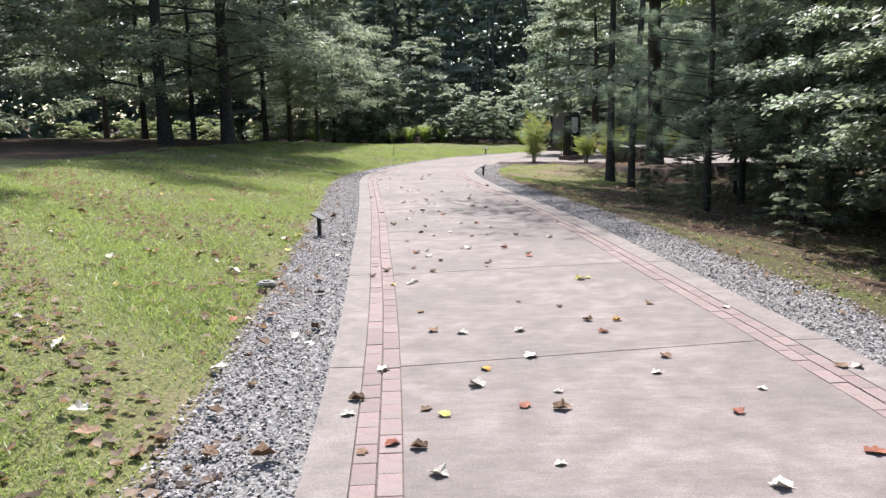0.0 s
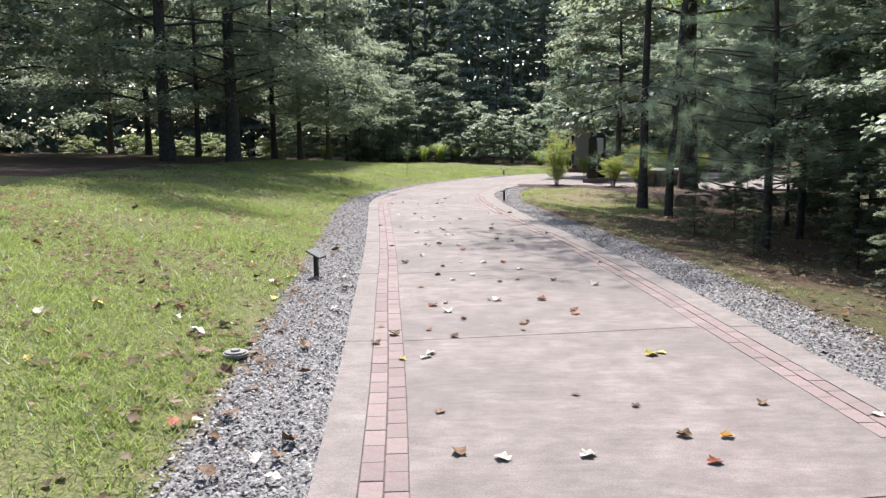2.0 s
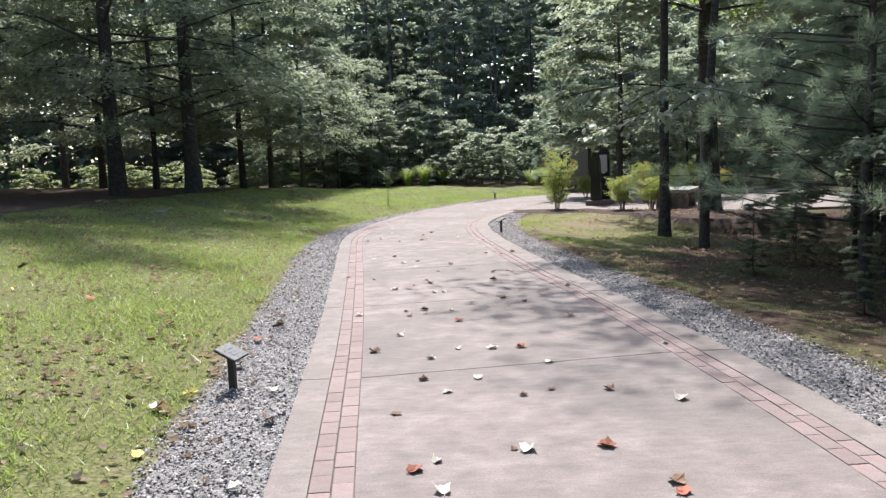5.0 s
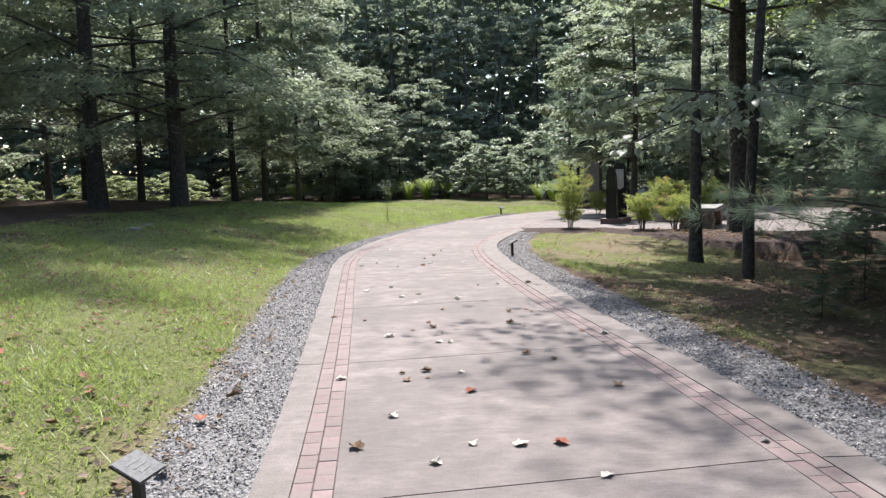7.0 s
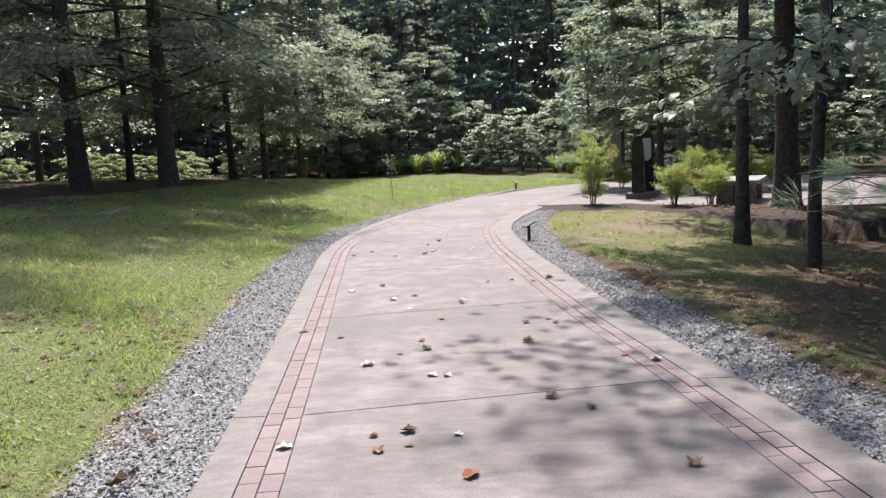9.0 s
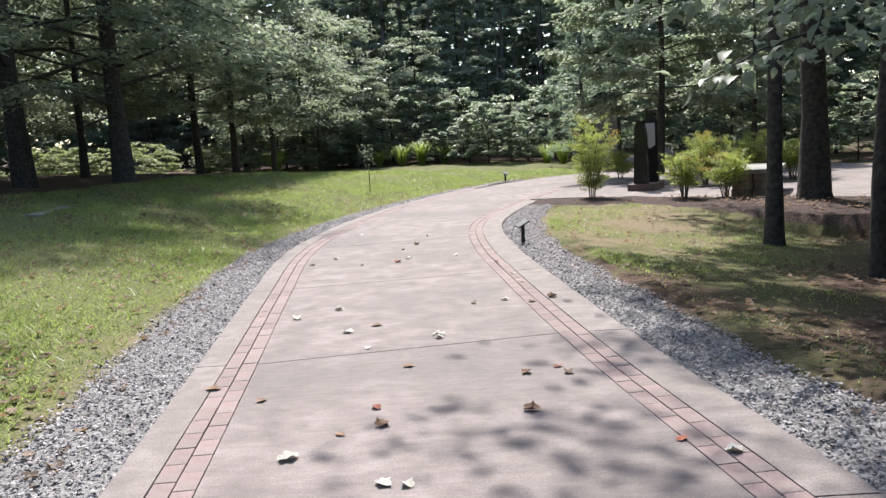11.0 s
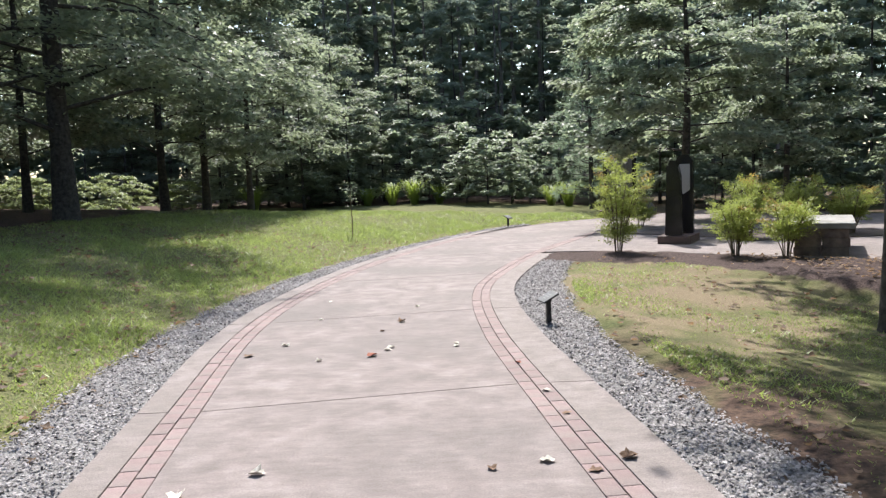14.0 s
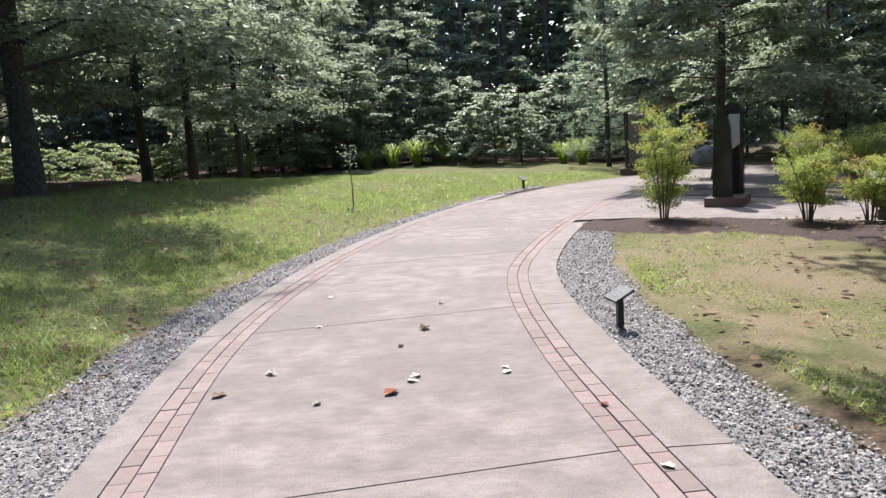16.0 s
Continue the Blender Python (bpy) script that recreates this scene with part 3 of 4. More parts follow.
def needle_tree(seed, H, base, reach, r, whorls, material, label, needle=0.11, tufts=7, per=34):
    """A soft pine: whorled limbs that end in round tufts of long needles."""
    rng = np.random.default_rng(seed)
    tree = thing("pine_tree", (0, 0, -50), label, "tree")
    tp = np.array([(0.02 * math.sin(k), 0.02 * math.cos(2 * k), H * k / 9 - (0.25 if k == 0 else 0)) for k in range(10)])
    tv, tf = tube(tp, r * (1.15 - np.linspace(0, 1, 10)), 9)
    fast_mesh("trunk", tv, tf, M_BARK, tree)
    tubes, P, D = [], [], []
    for i in range(whorls):
        h = base + (H - base) * i / whorls
        ln_ = reach * (1 - 0.85 * (h - base) / (H - base)) * rng.uniform(0.8, 1.1)
        for k in range(6):
            lp = limb_points(rng, np.array((0, 0, h + rng.normal(0, 0.08))), k * 1.047 + i * 0.5 + rng.normal(0, 0.15), ln_, rng.uniform(0.12, 0.35), rng.uniform(0.0, 0.2), 6)
            tubes.append(tube(lp, np.linspace(max(0.008, r * 0.22), 0.003, 6), 4))
            for j in range(tufts):
                t = rng.uniform(0.3, 1.0) * 4.99
                a = int(t)
                c = lp[a] + (lp[a + 1] - lp[a]) * (t - a)
                off = rng.normal(0, 1, 3) * (0.17, 0.17, 0.07) * ln_ * 0.55
                q = c + off
                tubes.append(tube(np.array([c, q]), (0.004, 0.002), 3))
                d = rng.normal(0, 0.55, (per, 3)) + (lp[-1] - lp[0]) / ln_ * 0.9 + (0, 0, -0.05)
                P.append(np.tile(q, (per, 1)) + rng.normal(0, 0.025, (per, 3)))
                D.append(d)
    tagged(fast_mesh("branchwork", *joined(tubes), M_BARK, tree), kind="stuff")
    P, D = np.vstack(P), np.vstack(D)
    lv, lf = leaves(P, D, needle, 0.010 if needle < 0.2 else 0.03, rng, 1.0, 0.0, single=needle < 0.2)
    tagged(fast_mesh("crown", lv, lf, material, tree), kind="stuff")
    return tree


def plant(proto, x, y, turn=0, s=1.0, dz=0.0, label=""):
    """A copy of a tree or shrub, set on the ground."""
    ob = copy_thing(proto, pose(x, y, ground_z(x, y) + dz, 0, 0, turn) @ Matrix.Diagonal((s, s, s, 1)))
    if label:
        ob["label"] = label
    return ob


def discard(ob):
    for o in (*ob.children_recursive, ob):
        bpy.data.objects.remove(o)


T_LEFT = broadleaf(11, 18, 1.9, 5.8, 0.25, 48, 17, 50, 0.17, M_LEAF, "tall shade tree with dark furrowed trunk and drooping leafy limbs", top_taper=0.75, single=True)
T_LEFT2 = broadleaf(12, 13, 1.7, 4.0, 0.13, 36, 14, 42, 0.17, M_LEAF, "slim shade tree with layered green foliage", single=True)
T_NEAR = broadleaf(10, 12, 2.7, 4.6, 0.2, 30, 13, 36, 0.16, M_LEAF, "shade tree at the lawn's edge with low drooping limbs", wide=0.3)
T_DARK = broadleaf(9, 6.5, 0.2, 2.3, 0.07, 40, 11, 34, 0.15, M_LEAF, "dense dark understorey tree, leafy down to the ground", wide=0.25, single=True)
T_PLAZA = broadleaf(8, 7.2, 1.9, 3.0, 0.13, 36, 14, 50, 0.15, M_LEAF, "leafy shade tree with dark trunk behind the monuments", wide=0.3, top_taper=0.5)
T_FAR = broadleaf(13, 21, 1.6, 4.4, 0.15, 46, 13, 27, 0.34, M_FORE, "tall forest tree with straight dark trunk and grey-green foliage", single=True)
T_FAR2 = broadleaf(14, 19, 0.8, 4.6, 0.12, 48, 13, 27, 0.34, M_FORE, "tall forest tree, leafy nearly to the ground", single=True)
T_POLE = broadleaf(15, 23, 11, 2.8, 0.23, 14, 9, 34, 0.26, M_FORE, "bare straight-stemmed forest tree with a high crown", bark=M_BARK_PALE, single=True)
T_YOUNG = broadleaf(16, 6.5, 0.9, 1.9, 0.05, 30, 13, 44, 0.095, M_LEAF_B, "young understorey tree with thin stem and glossy leaves", wide=0.32)
T_YOUNG2 = broadleaf(17, 5.2, 0.5, 1.6, 0.04, 28, 13, 58, 0.095, M_LEAF, "leafy understorey sapling with thin dark stem", single=True)
T_SUN = broadleaf(18, 10.5, 4.6, 4.2, 0.11, 26, 12, 42, 0.17, M_LEAF_Y, "slender tree with dark trunk and sunlit yellow-green leaves", wide=0.33)
T_SLIM = broadleaf(7, 11, 6.4, 3.8, 0.11, 20, 12, 40, 0.17, M_LEAF_Y, "slender tree with straight dark trunk and a high crown", wide=0.33)
T_BIG = broadleaf(19, 16, 4.2, 4.2, 0.235, 34, 14, 34, 0.2, M_LEAF, "large tree with thick dark trunk beside the plaza", wide=0.3)
P_SOFT = needle_tree(21, 5.4, 1.0, 2.3, 0.065, 10, M_NEEDLE, "young white pine with soft blue-green needle tufts", needle=0.17, tufts=9, per=110)
P_FAR = needle_tree(22, 7.5, 0.7, 2.1, 0.09, 13, M_NEEDLE, "pine sapling with pale green tufts at the forest edge", needle=0.26, tufts=6, per=22)

rnd = random.Random(5)
# left side of the lawn
for proto, x, y, s in ((T_LEFT, -10.65, 31.1, 1.0), (T_LEFT, -8.5, 32.1, 1.0), (T_NEAR, -9.2, 11.2, 1.0), (T_LEFT2, -7.4, 39.5, 0.95), (T_LEFT2, -8.3, 38.2, 1.0),
                       (T_LEFT2, -6.2, 40.4, 0.8), (T_LEFT2, -10.6, 34.5, 0.85), (T_LEFT2, -13.4, 36.5, 1.0), (T_LEFT, -18.5, 32.5, 1.0), (T_LEFT2, -15.6, 27, 1.0),
                       (T_LEFT, -20.5, 26, 1.05), (T_LEFT2, -17.0, 41, 1.1), (T_DARK, -6.9, 44.6, 0.85), (T_DARK, -5.2, 45.0, 0.8), (T_DARK, -8.6, 45.6, 0.9),
                       (T_DARK, -3.6, 46.6, 0.75), (T_DARK, -6.3, 47.6, 1.1), (T_DARK, -4.4, 49.0, 1.1), (T_DARK, -9.2, 48.6, 1.0), (T_DARK, -1.2, 51.5, 1.0), (T_DARK, -22.0, 38, 1.2)):
    plant(proto, x, y, rnd.uniform(0, 360), s)
# forest beyond the bend
for k in range(22):
    a = k % 19
    x = -20 + a * 2.2 + rnd.uniform(-0.9, 0.9)
    y = (59 if k < 19 else 64) + rnd.uniform(-1.0, 2.6)
    if k < 19 and -18 < x < -7:
        y += 3
    plant(rnd.choice((T_FAR, T_FAR2, T_FAR2, T_POLE)), x, y, rnd.uniform(0, 360), rnd.uniform(0.46, 0.6))
for x, y in ((-4.9, 61.5), (-3.3, 60.9), (-2.3, 61.3), (1.7, 61.1), (4.0, 61.5), (-9.3, 60.5), (-4.1, 63), (-0.5, 61.9), (0.5, 62.5), (2.6, 62.9), (6.4, 61.5), (4.9, 63), (-6.2, 61.5)):
    plant(T_POLE, x, y, rnd.uniform(0, 360), rnd.uniform(0.68, 0.8))
# round the plaza
for proto, x, y, s in ((T_FAR2, 8.6, 44.5, 0.5), (T_FAR2, 11.6, 43.0, 0.5), (T_FAR2, 14.6, 40.5, 0.5), (T_FAR2, 17, 36, 0.52), (T_FAR2, 19, 31, 0.5),
                       (T_FAR, 13.5, 47, 0.6), (T_FAR, 19, 41.5, 0.6), (T_FAR2, 22, 35, 0.6), (T_FAR, 23, 28, 0.6), (T_FAR2, 19.5, 25, 0.5), (T_BIG, 15.5, 26.5, 0.7), (P_FAR, 5.6, 42.6, 0.95), (P_FAR, 7.1, 44.5, 0.9),
                       (T_SUN, 9.6, 23.5, 1.1), (T_SUN, 12.3, 21.3, 1.1), (T_PLAZA, 6.5, 34.7, 1.0), (T_PLAZA, 10.2, 37.0, 0.8)):
    plant(proto, x, y, rnd.uniform(0, 360), s)
# right side woods
for proto, x, y, s in ((T_SLIM, 4.5, 21.4, 1.0), (T_BIG, 6.55, 24.7, 1.0), (P_SOFT, 4.5, 13.5, 1.0), (P_SOFT, 5.7, 15.2, 0.95), (P_SOFT, 6.9, 12.6, 1.05),
                       (T_YOUNG, 5.6, 12.3, 0.95), (T_YOUNG, 5.3, 9.2, 0.9), (T_YOUNG, 6.8, 10.4, 1.05), (T_YOUNG2, 6.2, 14.3, 1.0), (T_YOUNG, 7.6, 8.3, 1.1), (T_YOUNG2, 6.4, 17.4, 0.95),
                       (T_YOUNG, 8.4, 14.4, 1.1), (T_YOUNG, 8.2, 18.3, 1.0), (T_YOUNG2, 4.9, 6.9, 0.9), (T_YOUNG, 6.0, 5.0, 1.05), (T_BIG, 9.3, 11.5, 0.9), (T_BIG, 9.8, 22.0, 0.85), (T_YOUNG2, 4.2, 9.4, 0.22), (T_YOUNG2, 4.9, 11.6, 0.25), (T_YOUNG2, 4.0, 15.4, 0.2), (T_YOUNG2, 5.1, 16.6, 0.25), (T_YOUNG2, 3.9, 12.4, 0.16), (T_YOUNG2, 6.4, 19.6, 0.25), (T_YOUNG2, 5.4, 7.9, 1.05), (T_YOUNG, 6.6, 6.6, 1.0), (T_YOUNG2, 7.2, 11.6, 1.1), (T_BIG, 8.6, 5.5, 0.9),
                       (T_YOUNG2, 9.6, 20.5, 1.0), (T_FAR2, 12.5, 8, 0.7), (T_FAR2, 13.8, 13, 0.75), (T_FAR2, 14.6, 18.5, 0.75), (T_FAR2, 13, 2, 0.7), (T_YOUNG, 7.0, 1.5, 1.0)):
    plant(proto, x, y, rnd.uniform(0, 360), s)
for ob in (T_LEFT, T_LEFT2, T_NEAR, T_DARK, T_PLAZA, T_FAR, T_FAR2, T_POLE, T_YOUNG, T_YOUNG2, T_SUN, T_SLIM, T_BIG, P_SOFT, P_FAR):
    discard(ob)


# woods all round, too far to count
def far_woods():
    rng = np.random.default_rng(31)
    n = 240000
    a = rng.uniform(0, 2 * math.pi, n)
    r = rng.uniform(0, 1, n) * 14
    cx, cy = np.sin(a) * (48 + r), 20 + np.cos(a) * (50 + r)
    z = rng.uniform(0, 1, n) ** 0.9 * (20 + 2 * np.sin(a * 19) + 2 * np.sin(a * 47))
    P = np.column_stack([cx, cy, z])
    P += rng.normal(0, 0.5, P.shape)
    D = np.column_stack([rng.normal(0, 1, (n, 2)), rng.uniform(-0.8, 0.1, n)])
    v, f = leaves(P, D, 1.05, 0.34, rng, 0.7, single=True)
    ob = fast_mesh("far_woods", v, f, M_FAR)
    tagged(ob, "dense green woods closing the distance all round", "woods", kind="stuff")


far_woods()


# ---- undergrowth ----
# Grey-green leaves, lightened in colour to make up for sunlight missing here.
S_BRUSH = broadleaf(41, 2.6, 0.15, 1.3, 0.03, 20, 8, 18, 0.15, M_LEAF_LIT, "dense grey-green shrub at the forest edge", wide=0.34, top_taper=0.5)
S_BRUSH["category"] = "shrub"
S_BRIGHT = broadleaf(42, 1.7, 0.1, 1.2, 0.02, 18, 8, 22, 0.13, M_BRIGHT, "sunlit yellow-green brush beyond the trees", wide=0.3, top_taper=0.6)
S_BRIGHT["category"] = "shrub"
for ob in (S_BRUSH, S_BRIGHT):
    ob.name = "shrub"
for x, y, s in ((2.0, 45.2, 1.1), (3.0, 45.8, 0.9), (1.2, 45.9, 0.85), (-0.3, 46.3, 0.6), (-3.4, 46.9, 0.65), (-5.3, 47.2, 0.75), (3.9, 47.2, 0.7), (6.8, 46.2, 0.8),
                (9.6, 41.2, 0.7), (14.2, 27.6, 1.0), (14.4, 30.6, 1.1), (13.9, 24.9, 0.9), (12.9, 35.6, 0.9), (12.6, 38.6, 0.7), (15.0, 34.0, 0.8), (16.4, 28.4, 0.8), (5.4, 49, 1.5), (0.2, 49.5, 1.5), (-2.4, 49.8, 1.6), (-6.0, 50.2, 1.5), (8.5, 47.8, 1.6), (11.2, 45, 1.5), (-7.6, 49.8, 1.4), (-4.2, 48.6, 1.1), (-1.2, 48.2, 0.95), (1.0, 48.3, 1.2), (3.3, 48.5, 1.15), (6.9, 48.8, 1.4), (-9.4, 50.5, 1.5), (13.6, 42.6, 1.4), (16.6, 39, 1.4), (9.8, 46.6, 1.3), (-3.2, 54.5, 1.9), (2.6, 54.5, 2.0), (-0.6, 55.5, 2.0), (7.8, 54, 1.9), (-6.2, 55, 1.9)):
    plant(S_BRUSH, x, y, rnd.uniform(0, 360), s)
for k in range(13):
    x = -20 + k * 0.85
    plant(S_BRIGHT, x, 45.5 + rnd.uniform(-2.5, 4.0) + 0.1 * k, rnd.uniform(0, 360), rnd.uniform(0.5, 1.35))
for x, y, s in ((7.4, 9.4, 0.45), (6.3, 7.6, 0.5), (5.4, 11.0, 0.35), (8.0, 12.8, 0.6), (7.1, 16.2, 0.5), (5.8, 3.8, 0.5), (9.3, 18, 0.7), (10.6, 13.2, 0.9), (10.2, 9.4, 0.9), (11.5, 19.5, 0.8)):
    plant(S_BRUSH, x, y, rnd.uniform(0, 360), s, label="low woodland shrub in the shade")
discard(S_BRUSH), discard(S_BRIGHT)


def grass_clump(x, y, h, n, label, seed):
    """Arching blades from one foot."""
    rng = np.random.default_rng(seed)
    ob = thing("grass_clump", (x, y, ground_z(x, y)), label, "ornamental grass")
    vs, fs = [], []
    for i in range(n):
        a, r = rng.uniform(0, 6.28), rng.uniform(0.15, 0.8) * h
        hh = h * rng.uniform(0.6, 1.05)
        s = np.array((math.cos(a), math.sin(a), 0))
        w = np.cross(s, (0, 0, 1)) * 0.012
        f = s * rng.uniform(0, 0.14)
        p = [f, f + s * r * 0.35 + (0, 0, hh * 0.7), f + s * r * 0.8 + (0, 0, hh), f + s * r * 1.25 + (0, 0, hh * 0.85)]
        o = len(vs)
        vs += [p[0] - w, p[0] + w, p[1] - w, p[1] + w, p[2] - w * 0.7, p[2] + w * 0.7, p[3]]
        fs += [(o, o + 1, o + 3), (o, o + 3, o + 2), (o + 2, o + 3, o + 5), (o + 2, o + 5, o + 4), (o + 4, o + 5, o + 6)]
    tagged(fast_mesh("leaf_tuft", vs, fs, M_REED, ob), kind="stuff")


for k, (x, y, h) in enumerate(((5.1, 44.6, 0.95), (4.5, 45.2, 0.8), (-0.9, 45.8, 1.0), (-1.8, 46.2, 0.9), (-6.6, 42.6, 1.0), (-2.8, 46.0, 0.7), (0.1, 46.2, 0.8))):
    grass_clump(x, y, h, 150, "arching bright green grass clump at the lawn's edge", 60 + k)


def nandina(x, y, h, spread, canes, seed, label):
    """Upright canes, each with tiers of feathery leaflets; red-tipped at the top."""
    rng = np.random.default_rng(seed)
    ob = thing("nandina_bush", (x, y, max(ground_z(x, y), -0.02)), label, "bush", "bushes along the plaza")
    P, D, PR, DR = [], [], [], []
    for i in range(canes):
        a = i * 2.4 + rng.normal(0, 0.3)
        out = spread * rng.uniform(0.2, 1.0)
        hh = h * rng.uniform(0.55, 1.0)
        t = np.linspace(0, 1, 6)
        cp = np.stack([math.cos(a) * (0.05 + out * t ** 1.6), math.sin(a) * (0.05 + out * t ** 1.6), hh * 0.86 * t - 0.03], 1)
        fast_mesh("cane", *tube(cp, np.linspace(0.011, 0.005, 6), 5), M_CANE, ob)
        for j in range(11):
            u = rng.uniform(0.4 if h < 1.5 else 0.15, 1.0)
            c = np.array([np.interp(u, t, cp[:, q]) for q in range(3)])
            b = rng.uniform(0, 6.28)
            fl = rng.uniform(0.16, 0.32) * min(1, h)
            tip = c + np.array((math.cos(b) * fl, math.sin(b) * fl, rng.uniform(0.0, 0.22)))
            n = 72
            w = c + (tip - c) * rng.uniform(0.15, 1.1, (n, 1)) + rng.normal(0, 1, (n, 3)) * (0.04, 0.04, 0.018)
            d = (tip - c)[None] / fl + rng.normal(0, 0.6, (n, 3))
            red = u > 0.88 and rng.uniform() < 0.16
            (PR if red else P).append(w), (DR if red else D).append(d)
    tagged(fast_mesh("foliage", *leaves(np.vstack(P), np.vstack(D), 0.036, 0.23, rng, 0.7), M_NANDINA, ob), kind="stuff")
    if PR:
        tagged(fast_mesh("young_foliage", *leaves(np.vstack(PR), np.vstack(DR), 0.036, 0.23, rng, 0.7), M_NAND_RED, ob), "reddish young leaves", kind="stuff")


nandina(3.15, 27.45, 1.9, 0.42, 15, 71, "tall feathery yellow-green bush in the mulch bed")
nandina(4.72, 26.2, 1.15, 0.3, 11, 72, "feathery yellow-green bush with reddish tips on thin canes")
nandina(5.42, 25.95, 0.95, 0.3, 9, 73, "low bright yellow-green bush beside the stone bench")
nandina(6.1, 29.2, 1.45, 0.5, 14, 74, "broad yellow-green bush with orange tips behind the others")
nandina(7.3, 29.9, 1.35, 0.6, 18, 75, "wide bright green bush at the plaza's middle bed")
nandina(8.2, 29.4, 1.2, 0.5, 13, 76, "wide bright green bush at the plaza's middle bed")
nandina(5.0, 33.2, 0.8, 0.25, 7, 77, "small yellow-green bush behind the black monument")


# ---- monuments ----
polygon_slab("mulch_bed", [(4.3, 31.4), (5.7, 29.6), (5.9, 28.8), (6.7, 28.5), (8.8, 28.8), (9.2, 30.4), (7.5, 31.2), (5.2, 32.4)], -0.05, 0.012, M_MULCH, pavement, "dark mulch bed within the plaza")


def monument():
    """Two black polished piers on a rosy base, with a pale panel on the taller one."""
    ob = thing("granite_monument", (4.7, 29.1, -0.003), "polished black granite monument of two piers on a low base", "monument", rz=-28)
    part("base", block(0.62, 0.95, 0.15, (0, 0, 0), 0.012), M_ROSE, ob, "dark rosy granite base")
    front = prism([(-0.17, 0.15), (0.15, 0.15), (0.12, 1.30), (0.06, 1.56), (-0.06, 1.58), (-0.13, 1.42)], 0.2)
    bmesh.ops.translate(front, vec=(-0.02, -0.28, 0), verts=front.verts)
    part("front_pier", front, M_GRANITE, ob)
    rear = prism([(-0.17, 0.15), (0.17, 0.15), (0.17, 1.55), (0.09, 1.68), (-0.09, 1.68), (-0.17, 1.55)], 0.16)
    bmesh.ops.translate(rear, vec=(0.06, 0.28, 0), verts=rear.verts)
    pier = part("rear_pier", rear, M_GRANITE, ob)
    panel = prism([(-0.12, 1.0), (0.0, 0.92), (0.12, 1.0), (0.12, 1.5), (-0.12, 1.5)], 0.012, 0.003)
    bmesh.ops.translate(panel, vec=(0.06, 0.192, 0), verts=panel.verts)
    part("panel", panel, M_LETTER, pier, "pale etched picture panel")


monument()


def tall_slab():
    ob = thing("memorial_slab", (5.75, 38.7, ground_z(5.75, 38.7)), "tall black granite slab with pointed top and grey face", "monument", rz=-14)
    part("base", block(1.3, 0.6, 0.22, (0, 0, -0.05), 0.015), M_ROSE, ob)
    part("slab", prism([(-0.5, 0.17), (0.5, 0.17), (0.5, 2.45), (0.3, 2.62), (0, 2.7), (-0.3, 2.62), (-0.5, 2.45)], 0.28), M_GRANITE, ob)
    face = prism([(-0.38, 0.3), (0.38, 0.3), (0.38, 1.95), (0.2, 2.08), (0, 2.12), (-0.2, 2.08), (-0.38, 1.95)], 0.02, 0.004)
    bmesh.ops.translate(face, vec=(0, -0.148, 0), verts=face.verts)
    part("face", face, M_GRAN_FACE, ob, "grey polished face")
    for w, z in ((0.5, 2.36), (0.36, 2.24)):
        part("inscription", block(w, 0.012, 0.055, (0, -0.146, z), 0.002), M_GRAN_FACE, ob, "unreadable pale inscription line")


tall_slab()


def stone_bench(x, y, rz):
    ob = thing("stone_bench", (x, y, max(-0.01, ground_z(x, y))), "stone bench with thick grey slab on rough brown stone blocks", "bench", rz=rz)
    part("seat", block(0.95, 2.0, 0.09, (0, 0, 0.43), 0.015), M_STONE, ob, "weathered grey stone slab")
    for yy in (-0.78, 0.72):
        pier = part("support", block(0.80, 0.34, 0.03, (0, yy, -0.03), 0.006), M_JOINT, ob)
        for r in range(3):
            for c in range(2):
                part("stone", block(0.38, 0.33, 0.142, (-0.2 + 0.4 * c + (0.012 if r % 2 else -0.008), yy, 0.002 + 0.1425 * r), 0.016), M_ROUGHST, pier)
    return ob


stone_bench(6.35, 26.75, -26)


def boulder(x, y, sx, sy, sz, seed, label):
    rng = np.random.default_rng(seed)
    bm = bmesh.new()
    bmesh.ops.create_icosphere(bm, subdivisions=3, radius=1)
    for v in bm.verts:
        k = 1 + 0.16 * noise.noise(v.co * 1.4 + Vector((seed, 0, 0))) + 0.06 * noise.noise(v.co * 4)
        v.co = Vector((v.co.x * sx * k, v.co.y * sy * k, max(v.co.z, -0.5) * sz * k))
    me = bpy.data.meshes.new("boulder")
    bm.to_mesh(me)
    bm.free()
    me.materials.append(M_STONE)
    ob = new("boulder", me)
    ob.location = (x, y, ground_z(x, y) + sz * 0.3)
    tagged(ob, label, "rock")


boulder(8.4, 41.2, 0.5, 0.4, 0.42, 3, "grey boulder at the back of the plaza")
boulder(6.9, 40.3, 0.35, 0.3, 0.25, 5, "low grey rock at the back of the plaza")


